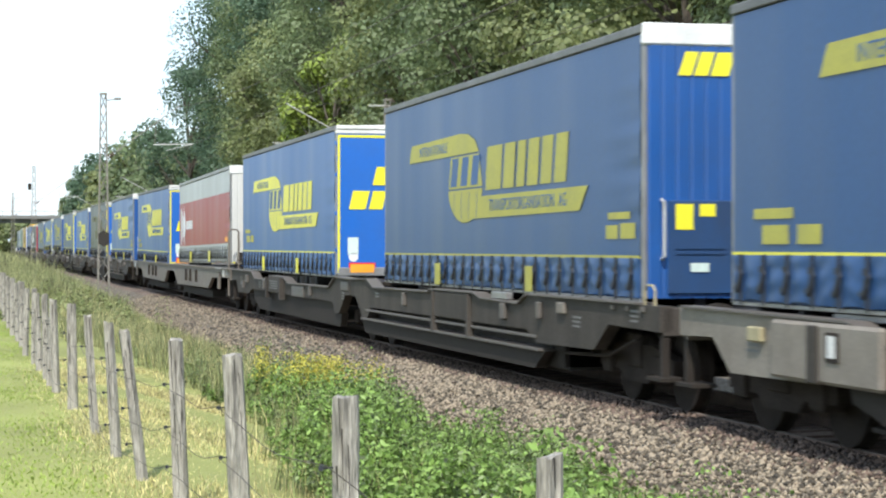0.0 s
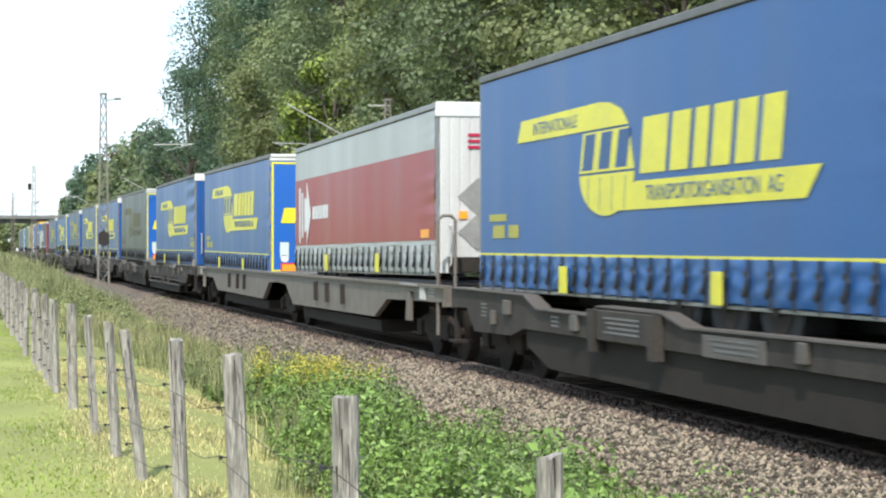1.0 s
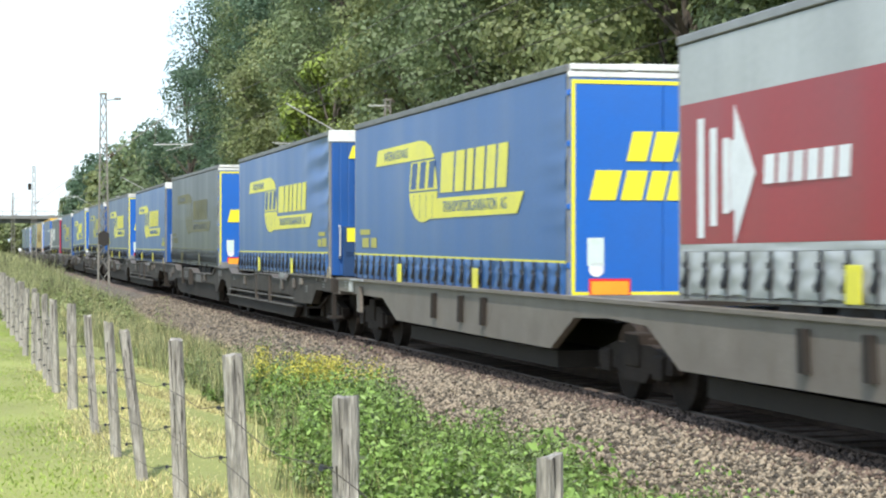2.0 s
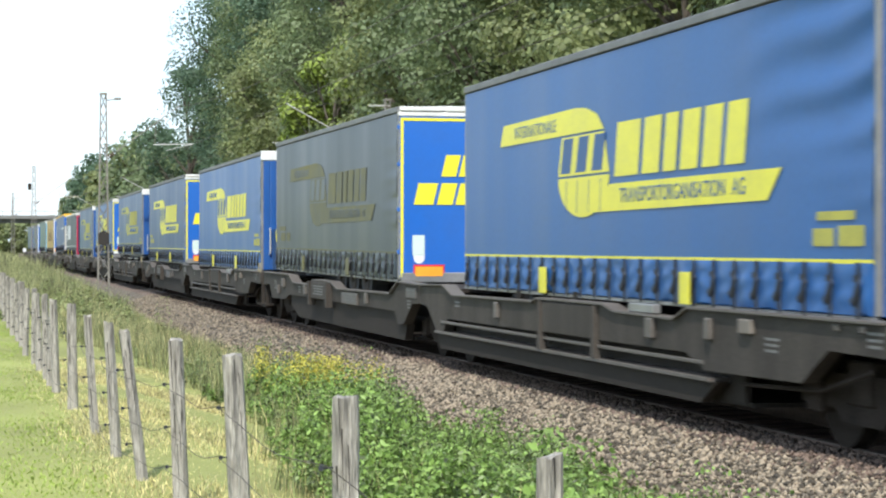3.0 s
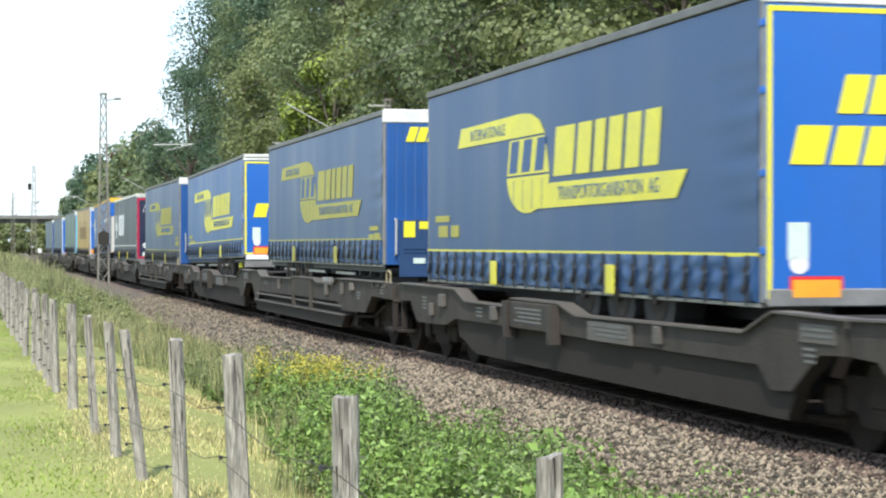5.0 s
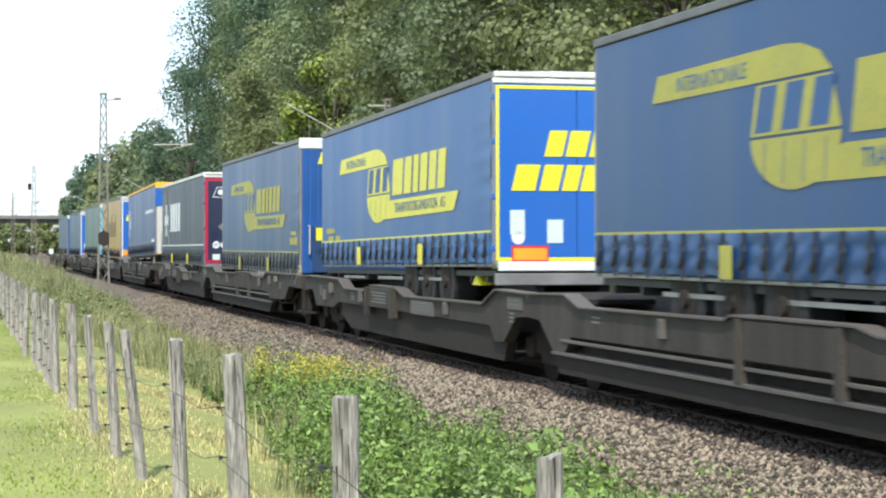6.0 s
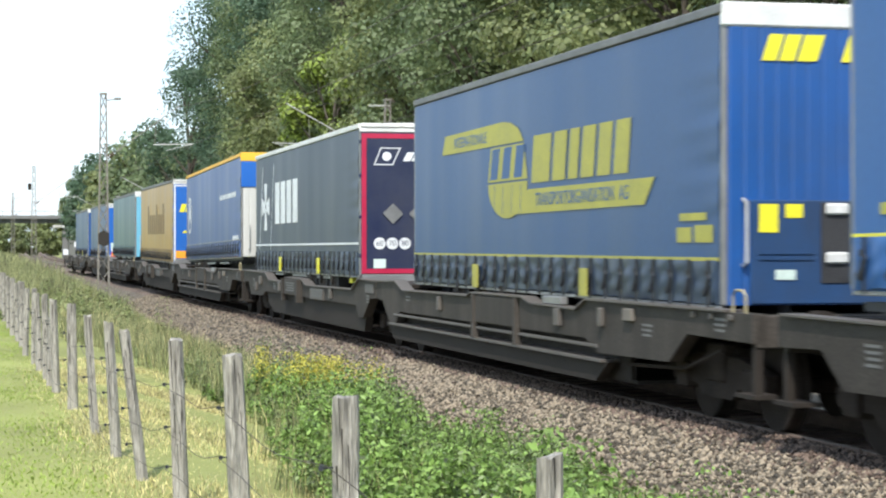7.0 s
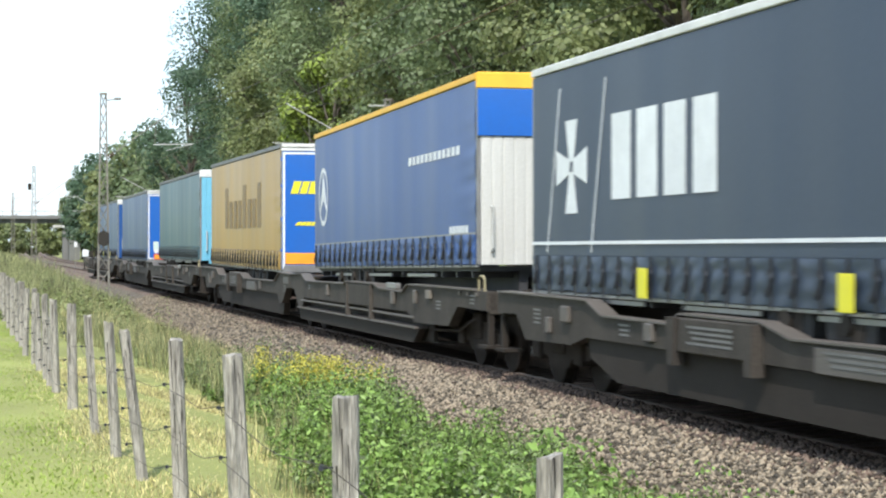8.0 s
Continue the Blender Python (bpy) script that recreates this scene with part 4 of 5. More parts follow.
def buffers(root, x):
    for y in (-0.875, 0.875):
        bm = bmesh.new()
        rod(bm, (x - 0.05, y, 1.04), (x + 0.35, y, 1.04), 0.10, sides=14)
        rod(bm, (x + 0.35, y, 1.04), (x + 0.39, y, 1.04), 0.21, sides=18)
        part("buffer", bm, M["sill_dark"], root)
    bm = bmesh.new()
    box(bm, x - 0.1, x + 0.5, -0.06, 0.06, 0.95, 1.06, bevel=0.02)
    part("coupling_hook", bm, M["bogie"], root)


def inscription(root, x, y, z, w, rows, mat):
    """Rows of small painted bars, each row one part."""
    for k in range(rows):
        bm = boxed(x - w / 2, x + w / 2 - 0.06 * w * (k % 3), min(y, y + 0.004), max(y, y + 0.004), z - 0.055 * k, z - 0.055 * k + 0.026)
        part("inscription", bm, mat, root)


def pocket_wagon(L, tail=False, ends=True, leading=True, pale=False):
    """Half of an articulated pocket wagon: buffers at +x, the joint at -x, rails at z = 0."""
    root = tagged(new("pocket_wagon"), "dusty grey pocket wagon carrying a semi-trailer in its well", "freight wagon", group="wagons of the train")
    e = L / 2 - 0.30
    j = -L / 2

    def d(v):
        return e - v
    grey, dark = M["sill_pale" if pale else "sill_grey"], M["sill_dark"]
    if pale:
        tagged(root, "faded taupe pocket wagon with worn side sills")
    for sy in (-1, 1):
        def plate(name, pts, y0, y1, mat):
            return part(name, prism(bmesh.new(), pts, sy * y0, sy * y1), mat, root)

        def flange(pts):
            """A thin worn flange on the sill along the points, coloured paler as if sunlit."""
            plate("top_flange", [(x, z + 0.024) for x, z in pts] + [(x, z + 0.003) for x, z in pts[::-1]], 1.26, 1.485, M["sill_edge"])

        def slab(name, x0, x1, y0, y1, z0, z1, mat, bevel=0.0):
            return part(name, boxed(min(x0, x1), max(x0, x1), min(sy * y0, sy * y1), max(sy * y0, sy * y1), z0, z1, bevel=bevel), mat, root)
        if leading:
            plate("side_sill", [(d(0), 0.93), (d(1.7), 0.95), (d(2.25), 0.63), (d(4.6), 0.60), (d(5.1), 0.76), (j + 1.9, 0.74), (j + 1.6, 0.52), (j + 1.15, 0.54), (j + 0.55, 0.90), (j + 0.03, 0.92), (j + 0.03, 1.22), (j + 1.7, 1.25), (j + 2.3, 1.10), (d(10.6), 1.12), (d(10.4), 1.17), (d(7.7), 1.17), (d(7.3), 1.10), (d(5.4), 1.08), (d(5.0), 1.21), (d(0), 1.21)], 1.28, 1.44, grey)
            flange([(j + 0.03, 1.22), (j + 1.7, 1.25), (j + 2.3, 1.10), (d(10.6), 1.12), (d(10.4), 1.17), (d(7.7), 1.17), (d(7.3), 1.10), (d(5.4), 1.08), (d(5.0), 1.21), (d(0.65), 1.21)])
            for v, w, z in ((12.3, 0.16, 0.98), (6.1, 0.22, 0.98), (4.4, 0.14, 1.04)):
                slab("clamp", d(v) - w / 2, d(v) + w / 2, 1.44, 1.50, z - 0.12, z + 0.10, M["sill_edge"], 0.012)
            slab("well_beam", j + 1.5, d(4.6), 1.42, 1.455, 0.66, 0.70, M["sill_edge"], 0.006)
            plate("well_skirt", [(d(4.75), 0.26), (d(4.3), 0.50), (j + 1.15, 0.50), (j + 1.35, 0.26)], 1.30, 1.42, dark)
            slab("ledge", j + 1.2, d(4.4), 1.22, 1.48, 0.50, 0.535, M["sill_edge"])
            slab("well_wall", j + 1.6, d(4.0), 1.18, 1.24, 0.3, 1.0, dark)
            for v in (8.0, 10.2):
                plate("rib", [(d(v) - 0.07, 0.535), (d(v) + 0.07, 0.535), (d(v) + 0.05, 1.16), (d(v) - 0.05, 1.16)], 1.40, 1.50, grey)
            slab("box_panel", d(10.1), d(8.1), 1.44, 1.475, 0.76, 1.15, grey, 0.01)
            slab("lashing_bar", d(7.0), d(6.2), 1.30, 1.40, 1.12, 1.22, M["alloy"], 0.01)
            slab("latch", d(3.6), d(3.3), 1.44, 1.49, 1.02, 1.16, M["sill_brown"], 0.01)
            inscription(root, d(2.9), sy * 1.442, 0.98, 0.34, 3, M["stencil"])
            inscription(root, d(0.8), sy * 1.442, 1.12, 0.30, 3, M["stencil"])
            inscription(root, d(14.6), sy * 1.442, 1.0, 0.30, 2, M["stencil"])
        else:
            plate("side_sill", [(d(0), 0.93), (d(0.9), 0.95), (d(1.35), 0.62), (d(3.3), 0.64), (d(3.9), 0.76), (j + 1.9, 0.74), (j + 1.6, 0.52), (j + 1.15, 0.54), (j + 0.55, 0.90), (j + 0.03, 0.92), (j + 0.03, 1.22), (j + 1.5, 1.24), (j + 2.2, 1.02), (d(9.9), 1.0), (d(9.2), 1.13), (d(7.1), 1.14), (d(6.8), 1.02), (d(4.6), 1.03), (d(4.0), 1.20), (d(0), 1.22)], 1.28, 1.44, grey)
            flange([(j + 0.03, 1.22), (j + 1.5, 1.24), (j + 2.2, 1.02), (d(9.9), 1.0), (d(9.2), 1.13), (d(7.1), 1.14), (d(6.8), 1.02), (d(4.6), 1.03), (d(4.0), 1.20), (d(0.1), 1.22)])
            for v, w, z in ((12.8, 0.20, 0.90), (6.2, 0.26, 0.92), (3.2, 0.30, 1.02), (2.5, 0.16, 0.86)):
                slab("clamp", d(v) - w / 2, d(v) + w / 2, 1.44, 1.50, z - 0.10, z + 0.10, M["sill_edge"], 0.012)
            slab("data_frame", j + 0.20, j + 0.95, 1.44, 1.452, 1.00, 1.17, M["sill_edge"], 0.004)
            inscription(root, j + 0.58, sy * 1.454, 1.11, 0.6, 2, M["stencil"])
            inscription(root, j + 0.75, sy * 1.442, 0.93, 0.26, 3, M["stencil"])
            plate("well_skirt", [(d(4.9), 0.28), (d(3.9), 0.52), (d(3.8), 0.76), (j + 1.5, 0.76), (j + 1.15, 0.54), (j + 1.35, 0.26)], 1.24, 1.38, dark)
            slab("box_panel", d(9.0), d(7.1), 1.44, 1.52, 0.76, 1.12, grey, 0.015)
            for v in (7.05, 9.1):
                plate("bracket", [(d(v) - 0.08, 0.62), (d(v) + 0.08, 0.62), (d(v) + 0.12, 1.12), (d(v) - 0.12, 1.12)], 1.42, 1.56, grey)
            slab("data_panel", d(11.95), d(10.4), 1.44, 1.475, 0.74, 0.97, M["sill_edge"], 0.006)
            inscription(root, d(8.05), sy * 1.522, 1.02, 1.2, 4, M["stencil"])
            inscription(root, d(11.2), sy * 1.477, 0.92, 1.2, 3, M["stencil"])
            inscription(root, d(5.3), sy * 1.442, 0.95, 0.35, 3, M["stencil"])
            inscription(root, d(1.9), sy * 1.442, 1.02, 0.30, 4, M["stencil"])
        if pale:
            slab("side_box", d(4.7), d(2.5), 1.44, 1.53, 0.66, 1.19, grey, 0.03)
            slab("box_rib", d(3.55), d(3.35), 1.53, 1.56, 0.66, 1.17, M["sill_grey"], 0.01)
            slab("notice_frame", d(3.95), d(3.70), 1.53, 1.545, 0.86, 1.12, M["sill_dark"], 0.004)
            slab("notice", d(3.90), d(3.75), 1.545, 1.55, 0.90, 1.09, M["roof_white"], 0.0)
            slab("lashing_bracket", d(2.2), d(1.9), 1.44, 1.50, 0.96, 1.10, M["hand_grip"], 0.012)
        if leading:
            part("hand_rail", tube(bmesh.new(), [(d(0.25), sy * 1.40, 1.2), (d(0.25), sy * 1.40, 1.38), (d(0.32), sy * 1.40, 1.43), (d(0.50), sy * 1.40, 1.43), (d(0.57), sy * 1.40, 1.38), (d(0.57), sy * 1.40, 1.2)], 0.014, 6), M["hand_grip"], root)
    part("end_beam", boxed(e - 0.12, e, -1.4, 1.4, 0.88, 1.2, bevel=0.015), grey, root)
    if not leading:
        ring = [(j + 0.12 + 0.13 * math.cos(a), -1.30, 0.80 + 0.17 * math.sin(a)) for a in np.linspace(0, 2 * math.pi, 15)]
        part("release_ring", tube(bmesh.new(), ring, 0.022, 6), M["hand_grip"], root, "worn yellow release ring")
        part("joint_plate", boxed(j - 0.52, j - 0.34, -1.34, -1.28, 0.72, 0.80, bevel=0.008), M["roof_white"], root)
    part("centre_sill", boxed(j + 0.3, e - 0.2, -0.3, 0.3, 0.55, 0.95), dark, root)
    part("end_platform", boxed(d(3.6), e - 0.1, -1.27, 1.27, 1.10, 1.16), dark, root)
    part("joint_platform", boxed(j, j + 1.9, -1.27, 1.27, 1.14, 1.2), dark, root)
    part("well_floor", boxed(j + 1.3, d(3.9), -1.2, 1.2, 0.27, 0.31), dark, root)
    bogie_parts(root, d(1.75))
    if ends:
        bogie_parts(root, j)
    buffers(root, e)
    for sy in (-1, 1):
        part("step_hanger", boxed(d(0.10), d(0.02), sy * 1.36 - 0.04, sy * 1.36 + 0.04, 0.42, 0.95), dark, root)
        part("step", boxed(d(0.38), d(-0.08), sy * 1.32 - 0.14, sy * 1.32 + 0.14, 0.40, 0.44), dark, root)
    part("air_tank", rod(bmesh.new(), (d(5.2), -0.75, 0.62), (d(3.9), -0.75, 0.62), 0.19, sides=16), dark, root)
    part("brake_hose", tube(bmesh.new(), [(e, -0.42, 0.95), (e + 0.12, -0.42, 0.86), (e + 0.2, -0.40, 0.7), (e + 0.16, -0.36, 0.52), (e + 0.05, -0.34, 0.46)], 0.028, 7), M["rubber"], root)
    part("brake_pipe", tube(bmesh.new(), [(d(1.1), -1.30, 0.80), (d(2.2), -1.27, 0.56), (d(4.0), -1.27, 0.50)], 0.022, 6), M["bogie"], root)
    for k in range(3):
        part("lashing_ring", boxed(d(0.55 + 0.5 * k), d(0.45 + 0.5 * k), -1.47, -1.44, 1.13, 1.19, bevel=0.01), M["sill_edge"], root)
    if tail:
        for sy in (-1, 1):
            part("tail_board", boxed(e + 0.02, e + 0.05, sy * 1.28 - 0.2, sy * 1.28 + 0.2, 1.24, 1.66, bevel=0.005), M["white"], root, "white reflective tail board")
            part("side_board", boxed(d(1.2), d(1.0), sy * 1.40 - 0.08, sy * 1.40 + 0.08, 1.22, 1.7, bevel=0.005), M["white"], root, "white reflective tail board")
    return root


def flat_wagon(L, ends=True):
    """Half of an articulated skeleton wagon with deep trapezoid side sills."""
    root = tagged(new("skeleton_wagon"), "faded taupe skeleton wagon with deep trapezoid side sills", "freight wagon", group="wagons of the train")
    e, j = L / 2 - 0.35, -L / 2

    def d(v):
        return e - v
    for sy in (-1, 1):
        bm = bmesh.new()
        prism(bm, [(d(0), 0.98), (d(4.2), 0.93), (d(5.3), 0.58), (j + 2.3, 0.55), (j + 1.3, 0.98), (j, 1.02), (j, 1.2), (d(0), 1.24)], sy * 1.30, sy * 1.40)
        box(bm, j, e, min(sy * 1.26, sy * 1.45), max(sy * 1.26, sy * 1.45), 1.20, 1.245)
        part("side_sill", bm, M["sill_brown"], root)
        for v in (8.2, 9.9, 11.2):
            bm = bmesh.new()
            prism(bm, [(d(v) - 0.05, 0.72), (d(v) + 0.09, 0.72), (d(v) + 0.05, 1.12), (d(v) - 0.09, 1.12)], sy * 1.395, sy * 1.47)
            part("stanchion", bm, M["sill_dark"], root)
        bm = bmesh.new()
        prism(bm, [(d(2.3) - 0.14, 0.62), (d(2.3) + 0.14, 0.62), (d(2.3) + 0.16, 1.1), (d(2.3) - 0.10, 1.1)], sy * 1.40, sy * 1.46)
        part("brake_handle", bm, M["sill_brown"], root)
        part("hand_rail", rod(bmesh.new(), (d(2.8), sy * 1.47, 1.22), (d(1.6), sy * 1.47, 1.22), 0.025), M["alloy"], root)
        inscription(root, d(0.8), sy * 1.404, 1.16, 0.4, 3, M["alloy"])
        part("lashing_plate", boxed(d(1.55), d(1.2), min(sy * 1.40, sy * 1.43), max(sy * 1.40, sy * 1.43), 0.99, 1.19, bevel=0.005), M["wall_white"], root)
    part("end_beam", boxed(e - 0.12, e, -1.4, 1.4, 0.9, 1.22, bevel=0.015), M["sill_brown"], root)
    part("centre_sill", boxed(j + 0.3, e - 0.2, -0.35, 0.35, 0.5, 1.1), M["sill_dark"], root)
    for k in range(9):
        x = j + 1.2 + k * (L - 3) / 8
        part("cross_member", boxed(x - 0.1, x + 0.1, -1.29, 1.29, 1.0, 1.18), M["sill_dark"], root)
    part("under_tray", boxed(j + 2.6, d(5.6), -1.2, 1.2, 0.28, 0.5), M["sill_dark"], root)
    part("ladder_rail", tube(bmesh.new(), [(d(0.45), -1.38, 0.45), (d(0.45), -1.38, 2.28), (d(0.45), -1.31, 2.35), (d(0.45), -1.17, 2.35), (d(0.45), -1.10, 2.28), (d(0.45), -1.10, 1.2)], 0.028, 6), M["sill_brown"], root)
    bogie_parts(root, d(1.9))
    if ends:
        bogie_parts(root, j)
    buffers(root, e)
    return root


MOVING = []


def place_on_train(ob, s_mid, z, nose_up=0.0, turned=False):
    MOVING.append((ob, s_mid, z, nose_up, turned))


def build_train():
    for k, (s, lead, trail, spec) in enumerate(TRAILERS):
        ob = semi_trailer(dict(spec, variant=k % 3))
        tilt = math.degrees(math.asin((lead - trail) / (2 * HALF)))
        place_on_train(ob, s + HALF, (lead + trail) / 2 - TALL, -tilt)
    fronts = [s for s, *_ in TRAILERS]
    cuts = [fronts[0] - 2.0] + [(a + 2 * HALF + b) / 2 for a, b in zip(fronts, fronts[1:])] + [296.9, 309.9]
    for i in range(len(fronts) + 1):
        a, b = cuts[i], cuts[i + 1]
        leading = i % 2 == 1
        kind = flat_wagon if i in (3, 4) else pocket_wagon
        if i == len(fronts):
            ob = pocket_wagon(b - a, tail=True)
            leading = False
        else:
            ob = kind(b - a, ends=leading) if kind is flat_wagon else kind(b - a, ends=leading, leading=leading, pale=i == 0)
        place_on_train(ob, (a + b) / 2, 0.0, 0.0, turned=not leading)


build_train()


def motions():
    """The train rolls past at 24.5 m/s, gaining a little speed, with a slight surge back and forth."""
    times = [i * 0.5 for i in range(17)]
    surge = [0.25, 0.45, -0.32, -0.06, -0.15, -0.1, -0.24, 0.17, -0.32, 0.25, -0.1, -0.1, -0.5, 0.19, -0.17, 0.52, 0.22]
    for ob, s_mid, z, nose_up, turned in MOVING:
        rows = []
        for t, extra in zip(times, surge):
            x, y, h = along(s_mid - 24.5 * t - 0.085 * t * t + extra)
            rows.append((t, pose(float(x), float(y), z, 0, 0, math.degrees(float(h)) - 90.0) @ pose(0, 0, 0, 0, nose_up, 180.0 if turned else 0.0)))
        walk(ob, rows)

# ---------------------------------------------------------------- plants and stones, in bulk
RNG = np.random.default_rng(7)


def unit(v):
    return v / np.maximum(np.linalg.norm(v, axis=1, keepdims=True), 1e-9)


def leaves_mesh(name, centre, normal, length, width, mat, rng):
    """Folded leaves: two triangles on either side of a midrib."""
    n = len(centre)
    side = unit(np.cross(normal, rng.normal(size=(n, 3))))
    ahead = np.cross(normal, side)
    length, width = np.broadcast_to(length, (n,))[:, None], np.broadcast_to(width, (n,))[:, None]
    tip, tail = centre + ahead * length * 0.5, centre - ahead * length * 0.5
    fold = normal * width * 0.22
    a, b = centre + side * width * 0.5 + fold, centre - side * width * 0.5 + fold
    verts = np.stack([tail, a, tip, b], 1).reshape(-1, 3)
    k = np.arange(n)[:, None] * 4
    faces = np.concatenate([k + [0, 1, 2], k + [0, 2, 3]], 1).reshape(-1, 3)
    return from_arrays(name, verts, faces, mat)


def blades_mesh(name, base, high, wide, lean, mat, rng):
    """Grass blades: bent strips that taper to a point."""
    n = len(base)
    a = rng.uniform(0, 2 * np.pi, n)
    side = np.stack([np.cos(a), np.sin(a), np.zeros(n)], 1)
    b = rng.uniform(0, 2 * np.pi, n)
    bend = np.stack([np.cos(b), np.sin(b), np.zeros(n)], 1) * (lean * high)[:, None]
    up = np.array([0, 0, 1.0])
    w = np.broadcast_to(wide, (n,))[:, None]
    mid = base + up * (0.55 * high)[:, None] + bend * 0.3
    tip = base + up * (high * (1 - 0.25 * lean))[:, None] + bend
    verts = np.stack([base - side * w * 0.5, base + side * w * 0.5, mid - side * w * 0.4, mid + side * w * 0.4, tip], 1).reshape(-1, 3)
    k = np.arange(n)[:, None] * 5
    faces = np.concatenate([k + [0, 1, 3], k + [0, 3, 2], k + [2, 3, 4]], 1).reshape(-1, 3)
    return from_arrays(name, verts, faces, mat)


def patchy(s, u, scale=0.6, seed=0.0):
    return 0.5 + 0.25 * (np.sin(s * scale * 1.7 + u * 2.1 + seed) + np.sin(u * scale * 3.1 - s * 0.9 * scale + 1.3 * seed + np.sin(s * scale * 0.6)))


def on_ground(s, u):
    x, y, _ = along(s, u)
    return np.stack([x, y, ground_z(u)], 1)


def bank_edge(s):
    """Where the pale strip along the fence gives way to the weeds of the bank."""
    return -6.1 + 1.2 * np.clip((s + 4) / 8, 0, 1) - 1.6 * np.clip((s - 16) / 8, 0, 1)


def on_bank(s, u):
    return np.clip((u - bank_edge(s)) / 0.9 + 0.4 + 0.4 * np.sin(s * 2.3), 0, 1)


def scatter_grass(name, label, count, s0, s1, u0, u1, h0, h1, wide, mat, lean=0.5, keep=None):
    s, u = RNG.uniform(s0, s1, count), RNG.uniform(u0, u1, count)
    if keep is not None:
        ok = RNG.uniform(0, 1, count) < keep(s, u)
        s, u = s[ok], u[ok]
    base = on_ground(s, u)
    base[:, 2] -= 0.02
    high = RNG.uniform(h0, h1, len(s)) * (0.6 + 0.8 * patchy(s, u, 0.8, 2.0)) * np.clip((-u - 2.3) / 1.5, 0.3, 1)
    wide = np.broadcast_to(wide, (count,))[:len(s)] * RNG.uniform(0.6, 1.3, len(s))
    me = blades_mesh(name, base, high, wide, RNG.uniform(0.1, lean, len(s)), mat, RNG)
    return tagged(link_mesh(name, me), label, "grass", kind="stuff")


def scatter_weeds(name, label, plants, s0, s1, u0, u1, h0, h1, per, size, mat, keep=None):
    s, u = RNG.uniform(s0, s1, plants), RNG.uniform(u0, u1, plants)
    if keep is not None:
        ok = RNG.uniform(0, 1, plants) < keep(s, u)
        s, u = s[ok], u[ok]
    base = on_ground(s, u)
    high = RNG.uniform(h0, h1, len(s)) * RNG.uniform(0.6, 1.25, len(s)) * (0.55 + 0.9 * patchy(s, u, 1.1, 5.0)) * np.clip((-u - 2.2) / 1.7, 0.3, 1) * np.clip(0.65 + 0.7 * (u - bank_edge(s)), 0.5, 1)
    n = len(s) * per
    rep = np.repeat(np.arange(len(s)), per)
    f = RNG.uniform(0.15, 1.0, n) ** 0.7
    a, r = RNG.uniform(0, 2 * np.pi, n), RNG.uniform(0, 1, n) ** 0.6
    spread = 0.30 * high[rep] * (1.15 - 0.6 * f)
    centre = base[rep] + np.stack([np.cos(a) * r * spread, np.sin(a) * r * spread, f * high[rep]], 1)
    normal = unit(np.stack([np.cos(a) * 0.5, np.sin(a) * 0.5, np.full(n, 0.8)], 1) + RNG.normal(0, 0.75, (n, 3)))
    long = size * RNG.uniform(0.6, 1.35, n) * (1.2 - 0.4 * f) * RNG.uniform(0.6, 1.3, len(s))[rep]
    me = leaves_mesh(name, centre, normal, long, long * RNG.uniform(0.45, 0.7, n), mat, RNG)
    return tagged(link_mesh(name, me), label, "weeds", kind="stuff")


def build_stones():
    n = 46000
    s = np.concatenate([RNG.uniform(-12, 14, 34000), RNG.uniform(14, 60, 12000)])
    u = -0.84 - 2.5 * RNG.uniform(0, 1, n)
    # the train's shade beside the rail is put into darker, browner stones
    dusky = RNG.uniform(0, 1, n) < np.clip((u + 1.60) / 0.45, 0.03, 1)
    for name, label, mat, pick in (("ballast_stones", "broken grey-brown ballast stones beside the rails", "stone", ~dusky), ("dusty_ballast_stones", "brown ballast stones at the rail with the shade of the train in their colour", "shaded_stone", dusky)):
        heap_stones(name, label, mat, s[pick], u[pick])


def heap_stones(name, label, mat, s, u):
    n = len(s)
    base = on_ground(s, u)
    r = RNG.uniform(0.018, 0.044, n)
    shape = np.array([(1, 0, 0), (-1, 0, 0), (0, 1, 0), (0, -1, 0), (0, 0, 1), (0, 0, -1)], dtype=float)
    verts = shape[None] * RNG.uniform(0.6, 1.25, (n, 6, 1)) + RNG.normal(0, 0.22, (n, 6, 3))
    a = RNG.uniform(0, 2 * np.pi, n)
    c, d = np.cos(a)[:, None], np.sin(a)[:, None]
    x = verts[..., 0] * c - verts[..., 1] * d
    y = verts[..., 0] * d + verts[..., 1] * c
    verts = np.stack([x, y, verts[..., 2] * 0.75], 2) * r[:, None, None] + (base + [0, 0, 0.01])[:, None]
    tri = np.array([(0, 2, 4), (2, 1, 4), (1, 3, 4), (3, 0, 4), (2, 0, 5), (1, 2, 5), (3, 1, 5), (0, 3, 5)])
    faces = (np.arange(n)[:, None, None] * 6 + tri[None]).reshape(-1, 3)
    me = from_arrays(name, verts.reshape(-1, 3), faces, M[mat])
    tagged(link_mesh(name, me), label, "ballast", kind="stuff")


build_stones()

